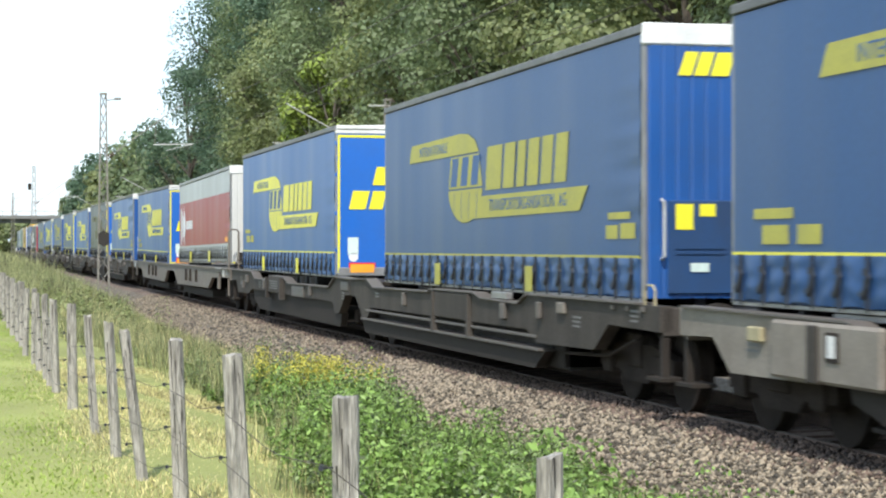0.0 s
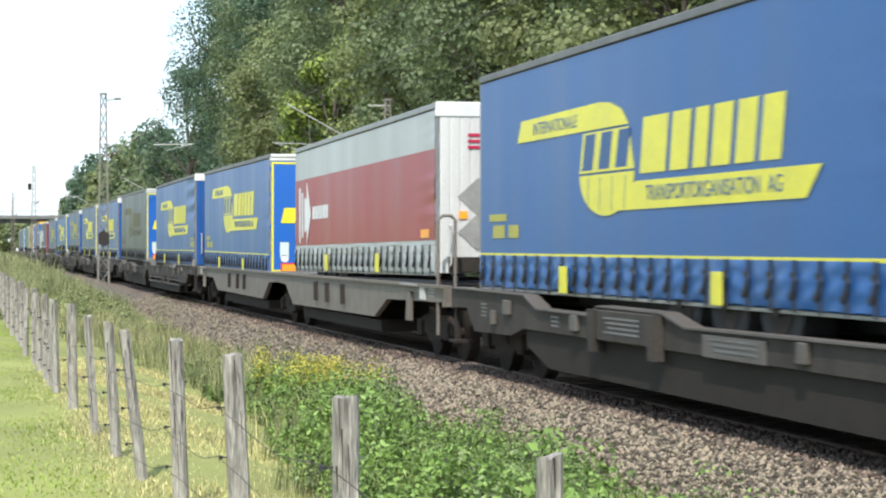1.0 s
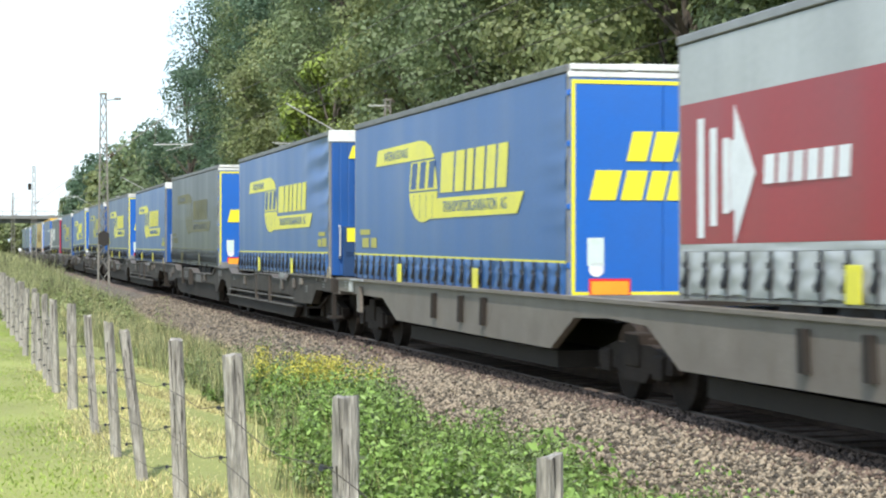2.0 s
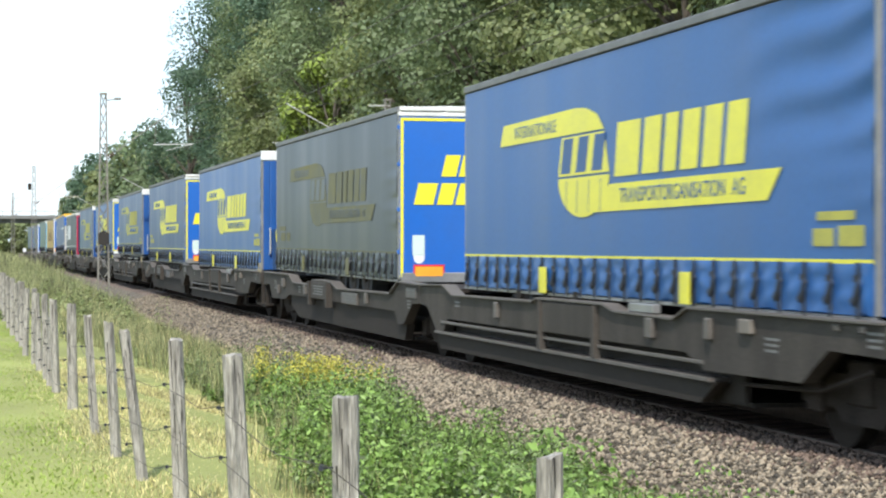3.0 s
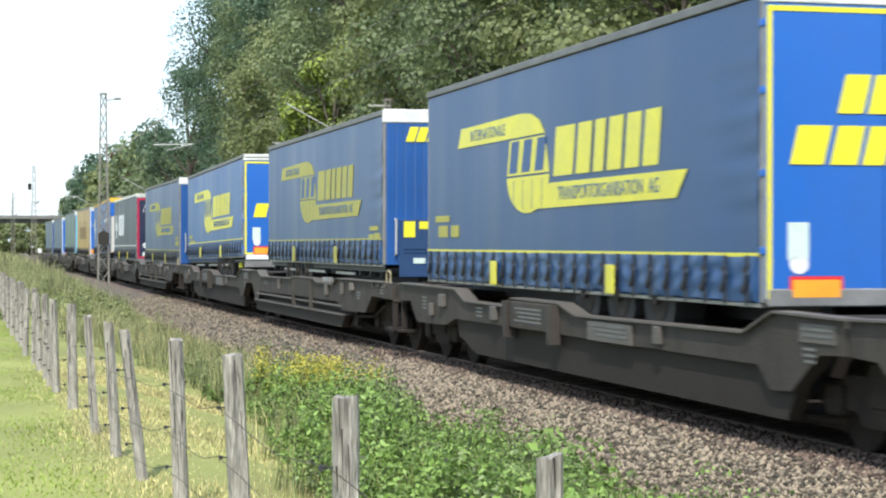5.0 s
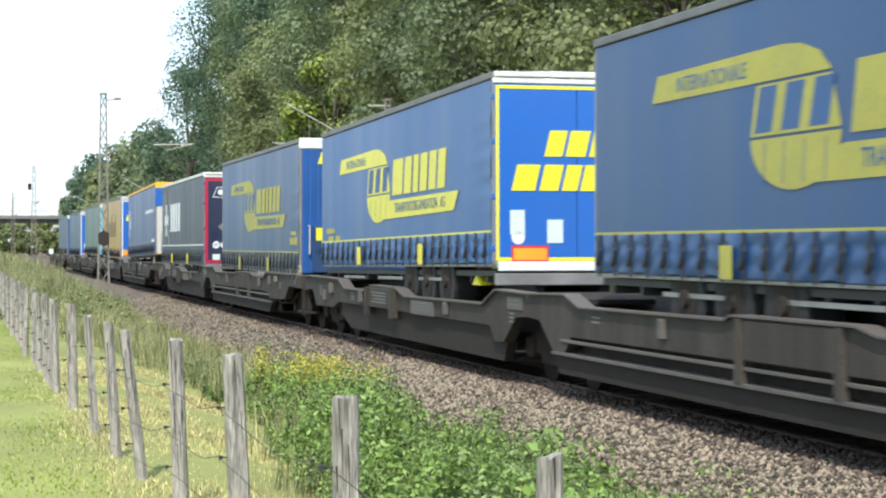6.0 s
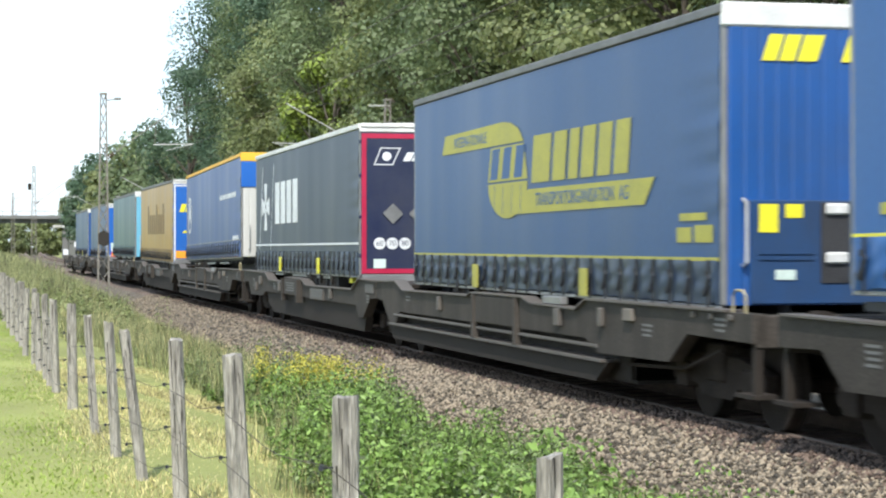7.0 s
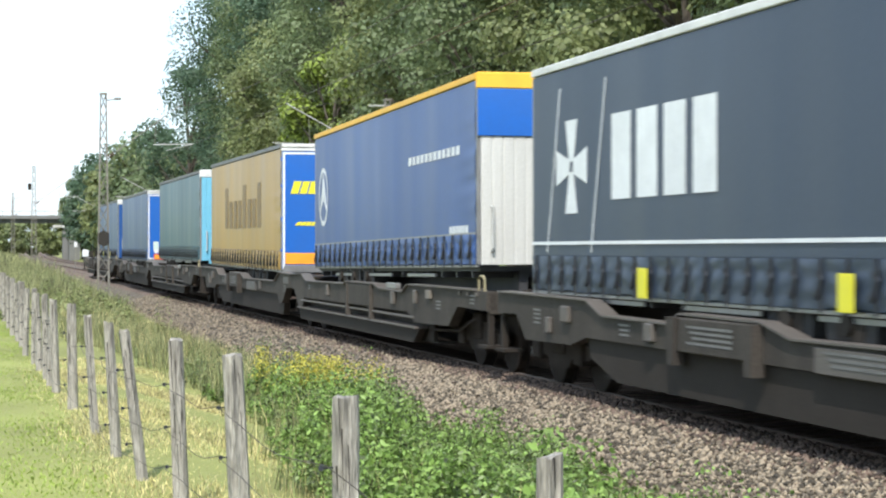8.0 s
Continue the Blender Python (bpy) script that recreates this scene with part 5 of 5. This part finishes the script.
# meadow, dry strip along the fence, weeds on the bank, tall grass further up the line
scatter_grass("meadow_grass", "short bright green meadow grass beside the fence", 95000, -7, 45, -13, -7.55, 0.022, 0.055, 0.020, M["grass"], 0.95)
scatter_grass("dry_grass", "dry straw-coloured grass under the fence", 60000, -12, 16, -7.9, -4.6, 0.03, 0.10, 0.009, M["hay"], 0.95, keep=lambda s, u: np.clip(1.3 * patchy(s, u, 0.5, 1.0) + 0.4, 0, 1) * (1 - 0.8 * on_bank(s, u)) * np.clip((u + 7.75) * 3, 0.15, 1))
scatter_grass("tall_grass", "tall grey-green grass on the bank", 52000, 8, 60, -6.9, -3.1, 0.22, 0.62, 0.011, M["sedge"], 0.7, keep=on_bank)
scatter_grass("tall_green_grass", "rank green grass and herbs on the bank", 26000, 8, 60, -6.9, -3.0, 0.20, 0.55, 0.014, M["weed_dark"], 0.8, keep=lambda s, u: on_bank(s, u) * np.clip(patchy(s, u, 0.4, 3.0) * 1.6 - 0.2, 0, 1))
scatter_grass("seeding_grass", "straw-coloured seed stalks on the bank", 7000, 8, 60, -6.9, -3.1, 0.35, 0.78, 0.008, M["hay"], 0.5, keep=lambda s, u: on_bank(s, u) * patchy(s, u, 0.5, 6.0))
scatter_grass("tall_grass_far", "tall grass beside the line further off", 14000, 48, 92, -9.5, -3.2, 0.75, 1.15, 0.028, M["sedge"], 0.5)
scatter_grass("reeds_far", "high rank grass beside the line far off", 16000, 88, 230, -10, -3.0, 1.15, 1.70, 0.045, M["sedge"], 0.5)
scatter_grass("bank_grass", "green grass between the weeds", 34000, -16, 16, -6.2, -2.6, 0.16, 0.50, 0.010, M["bank"], 0.6, keep=on_bank)
scatter_weeds("green_weeds", "bright green leafy weeds on the bank", 2700, -15, 9.5, -6.2, -3.1, 0.36, 0.80, 105, 0.058, M["weed"], keep=lambda s, u: np.clip(0.5 + 0.8 * patchy(s, u, 0.7, 0.3), 0, 1) * on_bank(s, u))
scatter_weeds("dark_weeds", "dull green nettles and scrub on the bank", 1500, -14, 16, -6.2, -3.3, 0.35, 0.78, 85, 0.046, M["weed_dark"], keep=lambda s, u: np.clip(1.05 - patchy(s, u, 0.7, 0.3) + 0.02 * s, 0, 1) * on_bank(s, u))
scatter_weeds("pale_weeds", "pale grey-green weeds at the foot of the ballast", 900, -16, 6, -5.2, -2.5, 0.25, 0.6, 55, 0.045, M["bank"])
scatter_grass("straw_stems", "dry brownish stems among the weeds", 4500, -15, 24, -6.6, -2.9, 0.30, 0.75, 0.007, M["hay"], 0.3, keep=on_bank)
scatter_weeds("far_weeds", "scrubby weeds beside the line further off", 1250, 30, 180, -9, -3.6, 0.50, 0.95, 70, 0.085, M["bank"])


def goldenrod(seed):
    rng = np.random.default_rng(seed)
    root = tagged(new("goldenrod"), "goldenrod plant with yellow plumes among green weeds", "flower", group="goldenrod on the bank")
    tops = []
    for k in range(7):
        a, r, h = rng.uniform(0, 6.28), rng.uniform(0.05, 0.28), rng.uniform(0.6, 0.95)
        p = (r * 0.4 * math.cos(a), r * 0.4 * math.sin(a), 0)
        q = (r * math.cos(a), r * math.sin(a), h)
        part("stem", rod(bmesh.new(), p, q, 0.006, 0.003, 5), M["weed_dark"], root)
        tops.append(q)
    tops = np.array(tops)
    n = 300
    pick = rng.integers(0, len(tops), n)
    c = tops[pick] + np.stack([rng.normal(0, 0.05, n), rng.normal(0, 0.05, n), rng.uniform(-0.30, 0.04, n)], 1)
    link_mesh("blossom", leaves_mesh("blossom", c, unit(rng.normal(0, 1, (n, 3)) + [0, 0, 0.8]), rng.uniform(0.022, 0.05, n), 0.026, M["blossom"], rng), root)
    n = 240
    pick = rng.integers(0, len(tops), n)
    f = rng.uniform(0.1, 0.75, n)[:, None]
    c = tops[pick] * f + rng.normal(0, 0.05, (n, 3))
    link_mesh("foliage", leaves_mesh("foliage", c, unit(rng.normal(0, 0.5, (n, 3)) + [0, 0, 0.8]), rng.uniform(0.06, 0.11, n), 0.025, M["weed"], rng), root)
    return root


flowers = [goldenrod(100 + k) for k in range(3)]
for k in range(13):
    s, u = 7.6 + RNG.normal(0, 0.75), -4.0 + RNG.normal(0, 0.35)
    x, y, _ = along(s, u)
    m = pose(float(x), float(y), float(ground_z(u)), 0, 0, 70 * k)
    if k < 3:
        flowers[k].matrix_basis = m
    else:
        copy_thing(flowers[k % 3], m)


# ---------------------------------------------------------------- fence
POSTS = [(-12.2, -6.87, 1.15, 0.095, 0.0), (-9.5, -7.03, 1.15, 0.145, 0.01), (-6.0, -7.07, 1.15, 0.13, 0.07), (-3.8, -7.19, 1.15, 0.12, 0.05), (-2.0, -7.43, 1.15, 0.10, 0.17),
         (-0.2, -7.42, 1.15, 0.09, 0.08), (2.0, -7.47, 1.14, 0.085, 0.09), (5.2, -7.46, 1.16, 0.115, 0.02), (8.0, -7.55, 1.14, 0.10, 0.05), (9.2, -7.5, 1.10, 0.09, -0.05), (10.5, -7.56, 1.15, 0.10, 0.03),
         (12.6, -7.6, 1.12, 0.10, 0.06), (14.5, -7.57, 1.16, 0.11, 0.0), (17.0, -7.6, 1.10, 0.10, -0.04), (20.2, -7.62, 1.17, 0.13, 0.02), (22.6, -7.65, 1.1, 0.1, 0.04), (25.0, -7.67, 1.17, 0.11, 0.0), (29.0, -7.7, 1.13, 0.11, 0.03), (33.5, -7.7, 1.16, 0.11, 0.0), (38.0, -7.7, 1.12, 0.11, 0.0)]


def fence_post(k, root, s, u, top, thick, lean):
    rng = np.random.default_rng(300 + k)
    x, y, _ = along(s, u)
    z0 = float(ground_z(u)) - 0.15
    bm = bmesh.new()
    sides, rings = 12, 9
    out = 1 + rng.uniform(-0.16, 0.16, sides)
    out[int(rng.integers(0, sides))] = 0.72
    rows = []
    for j in range(rings):
        f = j / (rings - 1)
        z = z0 + (top - z0) * f
        r = thick / 2 * (1.08 - 0.14 * f + rng.uniform(-0.02, 0.02))
        row = []
        for i in range(sides):
            a = 2 * math.pi * i / sides
            q = r * out[i] * (1 + rng.uniform(-0.03, 0.03))
            row.append(bm.verts.new((q * math.cos(a) - lean * (f ** 1.0), q * math.sin(a), z + (rng.uniform(-0.015, 0.02) if j == rings - 1 else 0))))
        rows.append(row)
    for j in range(rings - 1):
        for i in range(sides):
            bm.faces.new((rows[j][i], rows[j][(i + 1) % sides], rows[j + 1][(i + 1) % sides], rows[j + 1][i]))
    bm.faces.new(rows[-1])
    bm.faces.new(rows[0][::-1])
    post = part("post", bm, M["post"], root)
    post.location = (float(x) + lean, float(y), 0)
    for c in range(9 if thick > 0.105 else 5):
        a = rng.uniform(-2.5, -0.6)
        z1 = top - rng.uniform(0.0, 0.8) * (c > 0)
        z2 = z1 - rng.uniform(0.06, 0.42)
        bm = bmesh.new()
        f1, f2 = (z1 - z0) / (top - z0), (z2 - z0) / (top - z0)
        r = thick / 2 * 0.93
        rod(bm, (r * math.cos(a) - lean * f1, r * math.sin(a), z1), (r * math.cos(a + 0.09) - lean * f2, r * math.sin(a + 0.09), z2), rng.uniform(0.0022, 0.0048), 0.0012, 5)
        part("crack", bm, M["crack"], post)
    for zz in (0.82, 0.5, 0.2):
        f = (zz - z0) / (top - z0)
        bm = bmesh.new()
        px = -lean * f - thick * 0.55
        rod(bm, (px + 0.04, -0.01, zz), (px - 0.03, -0.03, zz), 0.005, sides=5)
        rod(bm, (px - 0.03, -0.045, zz), (px - 0.03, -0.015, zz), 0.014, sides=10)
        part("insulator", bm, M["strap"], post)
    return float(x), float(y)


def build_fence():
    root = tagged(new("fence"), "weathered grey oak post fence with rusty wires", "fence")
    feet = [fence_post(k, root, *p) for k, p in enumerate(POSTS)]
    for zz in (0.82, 0.5, 0.2):
        for k in range(len(feet) - 1):
            (xa, ya), (xb, yb) = feet[k], feet[k + 1]
            sag = 0.03 + 0.05 * random.random()
            pts = []
            for i in range(9):
                f = i / 8
                pts.append((xa + (xb - xa) * f - 0.08, ya + (yb - ya) * f - 0.03, zz - sag * 4 * f * (1 - f) + 0.012 * math.sin(9 * f + k)))
            part("fence_wire", tube(bmesh.new(), pts, 0.0027), M["wire"], root)


build_fence()


# ---------------------------------------------------------------- overhead line
def lattice_mast(s, u, high, base_w=0.46, top_w=0.22):
    x, y, h = along(s, u)
    root = tagged(new("overhead_line_mast"), "slender lattice steel mast of the overhead line", "mast", group="overhead line masts")
    root.matrix_basis = Matrix.Translation((float(x), float(y), -0.45)) @ Matrix.Rotation(float(h), 4, "Z")
    top = high + 0.45

    def corner(i, z):
        w = (base_w + (top_w - base_w) * z / top) / 2
        sx, sy = ((-1, -1), (1, -1), (1, 1), (-1, 1))[i % 4]
        return (sx * w, sy * w, z)
    for i in range(4):
        part("chord", rod(bmesh.new(), corner(i, 0), corner(i, top), 0.035, 0.028, 4), M["mast"], root)
    n = 13
    for i in range(4):
        for k in range(n):
            a, b = (i, i + 1) if k % 2 else (i + 1, i)
            part("brace", rod(bmesh.new(), corner(a, top * k / n), corner(b, top * (k + 1) / n), 0.020, sides=4), M["mast"], root)
    part("head_plate", boxed(-top_w / 2 - 0.04, top_w / 2 + 0.04, -top_w / 2 - 0.04, top_w / 2 + 0.04, top - 0.02, top + 0.06), M["mast"], root)
    part("footing", boxed(-0.45, 0.45, -0.45, 0.45, -0.3, 0.3, bevel=0.04), M["concrete"], root)
    return root


def cantilever(root, reach, low, high, reg, mat, r):
    """Raking tube, registration tube and insulator; reach is across the line, metres from the mast."""
    g = 0.45
    sg = 1 if reach > 0 else -1
    part("bracket_tube", rod(bmesh.new(), (sg * 0.5, 0, low + g + (high - low) * 0.5 / abs(reach)), (reach, 0, high + g), r, sides=8), mat, root, "zinc-grey cantilever tube")
    bm = bmesh.new()
    for k in range(5):
        f = 0.16 + 0.06 * k
        rod(bm, (sg * f, 0, low + g + (high - low) * f / abs(reach)), (sg * (f + 0.035), 0, low + g + (high - low) * (f + 0.035) / abs(reach)), 0.085, sides=10)
    part("insulator", bm, M["ceramic"], root)
    part("registration_tube", rod(bmesh.new(), (reach - sg * 1.1, 0, reg + g - 0.05), (reach + sg * 0.55, 0, reg + g), 0.018, sides=8), M["tube"], root)
    part("steady_arm", rod(bmesh.new(), (reach + sg * 0.55, 0, reg + g), (reach - sg * 0.55, 0, reg + g - 0.28), 0.013, sides=6), M["tube"], root)


NEAR_MASTS = [(62.4, -3.2), (148.0, -3.2), (215.0, -3.2)]
FAR_MASTS = [(63.4, 9.0), (153.5, 9.0), (222.0, 9.0)]
for k, (s, u) in enumerate(NEAR_MASTS):
    mast = lattice_mast(s, u, 8.15 if k != 1 else 8.6)
    cantilever(mast, 3.15, 5.4, 7.75, 6.15, M["mast"], 0.020)
    part("hanger", rod(bmesh.new(), (2.1, 0, 6.57), (2.15, 0, 7.4), 0.012, sides=5), M["mast"], mast)
    if k == 0:
        part("arm", rod(bmesh.new(), (0.1, 0, 8.35), (0.62, 0, 8.42), 0.022, sides=6), M["mast"], mast)
        part("head_lamp", boxed(0.45, 0.72, -0.08, 0.08, 8.38, 8.48, bevel=0.02), M["mast"], mast)
        part("sign_plate", prism(bmesh.new(), [(-0.22, 2.45), (0.0, 2.3), (0.22, 2.45), (0.22, 2.85), (0.0, 3.0), (-0.22, 2.85)], -0.30, -0.27), M["crack"], mast)
    if k == 1:
        part("switch_box", boxed(-0.5, -0.2, -0.15, 0.15, 7.1, 7.65, bevel=0.03), M["sill_dark"], mast)
for s, u in FAR_MASTS:
    mast = lattice_mast(s, u, 8.2)
    cantilever(mast, -4.45, 5.6, 8.0, 6.3, M["tube"], 0.028)
    part("hanger", rod(bmesh.new(), (-3.4, 0, 6.72), (-3.45, 0, 7.85), 0.012, sides=5), M["mast"], mast)
    part("arm", rod(bmesh.new(), (-0.85, 0, 8.4), (0.1, 0, 8.4), 0.04, sides=6), M["tube"], mast)


def overhead_wire(name, u, z_mast, z_mid, r, supports):
    pts = []
    for a, b in zip(supports, supports[1:]):
        for i in range(12):
            f = i / 12
            s = a + (b - a) * f
            x, y, _ = along(s, u)
            pts.append((float(x), float(y), z_mast - (z_mast - z_mid) * 4 * f * (1 - f)))
    tagged(part(name, tube(bmesh.new(), pts, r, 4), M["wire"]), "thin overhead wire above the railway track", "overhead wire", group="overhead wires")


for u, masts in ((0.0, NEAR_MASTS), (4.5, FAR_MASTS)):
    sup = [masts[0][0] - 74] + [m[0] for m in masts] + [masts[-1][0] + 70]
    overhead_wire("contact_wire", u, 5.9, 5.85, 0.009, sup)
    overhead_wire("catenary_wire", u, 7.7, 6.7, 0.009, sup)


# ---------------------------------------------------------------- road bridge and what stands by it
def build_bridge():
    root = tagged(new("road_bridge"), "grey concrete road bridge crossing above the railway", "bridge")
    x, y, h = along(345.0)
    root.matrix_basis = Matrix.Translation((float(x), float(y), 0)) @ Matrix.Rotation(float(h), 4, "Z")
    part("girder", boxed(-70, 9, -4, 4, 6.25, 6.95), M["concrete_dark"], root)
    part("deck", boxed(-70, 30, -5, 5, 6.96, 7.2), M["concrete"], root)
    part("parapet", boxed(-70, 30, -5.0, -4.8, 7.2, 7.55), M["concrete"], root)
    for k in range(40):
        part("rail_post", boxed(-69 + 2.5 * k, -68.92 + 2.5 * k, -4.95, -4.87, 7.55, 8.3), M["mast"], root)
    part("hand_rail", boxed(-70, 30, -4.95, -4.87, 8.3, 8.38), M["mast"], root)
    for u in (-5.6, 7.2):
        part("pier", boxed(u - 0.5, u + 0.5, -3.5, 3.5, -0.6, 6.1, bevel=0.05), M["concrete"], root)
    part("wing_wall", boxed(7.7, 9.6, -14, -4, -0.6, 5.3), M["concrete"], root)
    part("coping", boxed(4.8, 9.8, -14.3, -13.6, 5.3, 5.75), M["wall_white"], root)
    # grassed embankments that carry the road up to the bridge
    for a, b, name in ((-260, -6.2, "embankment_west"), (11, 160, "embankment_east")):
        bm = bmesh.new()
        inner = a if a > 0 else b
        outer = b if a > 0 else a
        lo = [(inner, -18), (outer, -22), (outer, 22), (inner, 18)]
        hi = [(inner, -5), (outer, -5), (outer, 5), (inner, 5)]
        vl, vh = [bm.verts.new((p[0], p[1], -0.6)) for p in lo], [bm.verts.new((p[0], p[1], 6.9)) for p in hi]
        bm.faces.new(vh)
        for i in range(4):
            bm.faces.new((vl[i], vl[(i + 1) % 4], vh[(i + 1) % 4], vh[i]))
        ob = part(name, bm, M["ground"])
        ob.matrix_basis = root.matrix_basis.copy()
        tagged(ob, "grassed road embankment beside the bridge", "embankment", kind="structure")


def street_lamp(u, ds):
    x, y, h = along(345.0 + ds, u)
    root = tagged(new("street_lamp"), "grey street lamp standing on the road bridge", "street lamp", group="street lamps on the bridge")
    root.matrix_basis = Matrix.Translation((float(x), float(y), 7.2)) @ Matrix.Rotation(float(h), 4, "Z")
    part("pole", rod(bmesh.new(), (0, 0, 0), (0, 0, 3.6), 0.09, 0.06, 8), M["mast"], root)
    part("arm", rod(bmesh.new(), (0, 0, 3.6), (1.1, 0, 3.75), 0.05, sides=6), M["mast"], root)
    part("lamp_head", boxed(0.8, 1.5, -0.15, 0.15, 3.68, 3.84, bevel=0.03), M["tube"], root)


build_bridge()
street_lamp(-2.3, 4.2)
street_lamp(-24.0, 4.2)


def signal_board(s, u):
    x, y, h = along(s, u)
    root = tagged(new("signal_board"), "small white track-side board on a post", "sign")
    root.matrix_basis = Matrix.Translation((float(x), float(y), -0.25)) @ Matrix.Rotation(float(h), 4, "Z")
    part("post", rod(bmesh.new(), (0, 0, 0), (0, 0, 2.2), 0.04, sides=8), M["mast"], root)
    part("board", boxed(-0.16, 0.16, -0.07, -0.04, 2.1, 2.6, bevel=0.01), M["white"], root)


signal_board(183.0, 2.25)


# ---------------------------------------------------------------- trees
def crown_mesh(seed, high, radius, base, lobes, per, size, mat):
    rng = np.random.default_rng(seed)
    d = unit(rng.normal(size=(lobes, 3)))
    f = rng.uniform(0.45, 1.0, lobes) ** 0.5
    half = (high - base) / 2
    egg = 1.0 - 0.12 * d[:, 2]
    centre = np.stack([d[:, 0] * f * radius * 0.86 * egg, d[:, 1] * f * radius * 0.86 * egg, base + half + d[:, 2] * f * half * 0.92], 1)
    lobe_r = rng.uniform(0.19, 0.32, lobes) * radius
    rep = np.repeat(np.arange(lobes), per)
    n = lobes * per
    e = unit(rng.normal(size=(n, 3)) + [0, 0, 0.25])
    rad = lobe_r[rep] * (rng.uniform(0.25, 1.08, n) ** 0.45)
    pos = centre[rep] + e * rad[:, None] * np.array([1.15, 1.15, 0.8])
    normal = unit(e + rng.normal(0, 0.20, (n, 3)) + [0, 0, 0.25])
    long = size * rng.uniform(0.6, 1.4, n)
    return leaves_mesh("crown", pos, normal, long, long * rng.uniform(0.7, 1.0, n), mat, rng), centre


def tree(seed, high, radius, base, mat, lobes=110, per=200, size=0.205, label="tall broadleaf tree with a dense dark green crown"):
    rng = np.random.default_rng(seed + 50)
    root = tagged(new("tree"), label, "tree", group="trees of the wood")
    me, centre = crown_mesh(seed, high, radius, base, lobes, per, size, mat)
    bm = bmesh.new()
    p = Vector((0, 0, -0.4))
    r = high * 0.018
    spine = [p]
    for k in range(6):
        q = Vector((rng.uniform(-0.25, 0.25), rng.uniform(-0.25, 0.25), high * 0.85 * (k + 1) / 6))
        rod(bm, spine[-1], q, r * (1 - k / 7), r * (1 - (k + 1) / 7), 8)
        spine.append(q)
    for c in centre[:: max(1, len(centre) // 16)]:
        start = spine[int(np.clip((c[2] - 2.5) / (high * 0.85) * 6, 1, 5))]
        rod(bm, start, c, r * 0.35, r * 0.08, 5)
    part("trunk", bm, M["bark"], root)
    link_mesh("crown", me, root)
    return root


DARK, MID, OLIVE = "tall broadleaf tree with a dense dark green crown", "tall oak with a full green crown", "tall tree with a sunlit olive green crown"
KINDS = [tree(11, 27.0, 5.6, 4.0, M["leaf_dark"], label=DARK), tree(12, 21.0, 5.0, 3.0, M["leaf_mid"], label=MID), tree(13, 19.0, 4.6, 2.5, M["leaf_olive"], label=OLIVE), tree(14, 26.0, 5.2, 3.5, M["leaf_mid"], label=MID), tree(15, 17.0, 4.4, 2.0, M["leaf_mid"], label=MID)]
LIME = tree(16, 14.0, 3.2, 2.0, M["leaf_lime"], lobes=70, per=140, size=0.24, label="young tree with light yellow-green leaves")
OUTER = tree(17, 19.6, 4.6, 2.5, M["leaf_dark"], lobes=62, per=150, size=0.25, label="broadleaf tree with an open dark green crown")
FAR_SMALL = tree(24, 12.2, 4.4, 0.8, M["leaf_mid"], lobes=60, per=70, size=0.45, label="far tree with a low green crown")
FAR_KINDS = [tree(21, 15.5, 4.6, 1.0, M["leaf_mid"], lobes=60, per=55, size=0.58, label="far tree with a rounded green crown"), tree(22, 14.0, 4.4, 0.8, M["leaf_olive"], lobes=60, per=55, size=0.58, label="far tree with an olive green crown"), tree(23, 16.5, 5.0, 1.0, M["leaf_dark"], lobes=60, per=55, size=0.58, label="far tree with a dark green crown")]
BACK_KINDS = [tree(31, 25.0, 5.6, 4.0, M["leaf_dark"], lobes=75, per=65, size=0.46, label=DARK), tree(32, 23.5, 5.4, 3.0, M["leaf_mid"], lobes=75, per=65, size=0.46, label=MID)]
USED = set()


def plant(kind, s, u, turn):
    x, y, _ = along(s, u)
    m = pose(float(x), float(y), float(ground_z(u)), 0, 0, turn)
    if kind in USED:
        return copy_thing(kind, m)
    USED.add(kind)
    kind.matrix_basis = m
    return kind


# the edge of the wood along the far side of the line, then a second row behind it
EDGE = [(27, 1), (31, 4), (36.5, 2), (43, 3), (49, 2), (55.5, 1), (62, 2), (69, 4), (75, 2), (82, 1), (89, 3), (96, 3), (103, 2), (110, 2), (118, 0), (127, 3), (136, 0), (144, 3)]
LAST = (154.0, 16.6)
for k, (s, i) in enumerate(EDGE):
    plant(KINDS[i], s, 13.6 + 1.3 * math.sin(k * 2.3), 47 * k)
for k in range(16):
    plant(BACK_KINDS[(0, 1, 1, 0, 1)[k % 5]], 20 + 7.6 * k, 21.5 + 1.5 * math.sin(k * 1.9), 31 * k)
for k in range(9):
    plant(BACK_KINDS[k % 2], 30 + 12.5 * k, 30.0, 67 * k)
plant(KINDS[0], *LAST, 120)
plant(OUTER, 150.0, 10.1, 35)
plant(LIME, 84.0, 10.6, 20)
for k in range(26):
    plant(FAR_SMALL if k < 6 else FAR_KINDS[k % 3], 158 + 9.0 * k + 2 * math.sin(k * 3.1), 12.0 + 1.6 * math.sin(k * 1.7), 53 * k)
for k in range(14):
    plant(FAR_KINDS[(k + 1) % 3], 160 + 16.0 * k, 17.0 + 2 * math.sin(k), 29 * k)

# scrub closing the line beyond the bridge
SCRUB = tree(41, 9.5, 4.5, 0.3, M["leaf_olive"], lobes=40, per=60, size=0.7, label="far scrub with a low rounded crown")
for k in range(14):
    plant(SCRUB, 425 + 18 * math.sin(k * 2.7), -34 + 4.4 * k, 40 * k)

# sleepers last
build_sleepers(track_near, 0.0, -16.0, 200)
build_sleepers(track_far, 4.5, -4.0, 150)

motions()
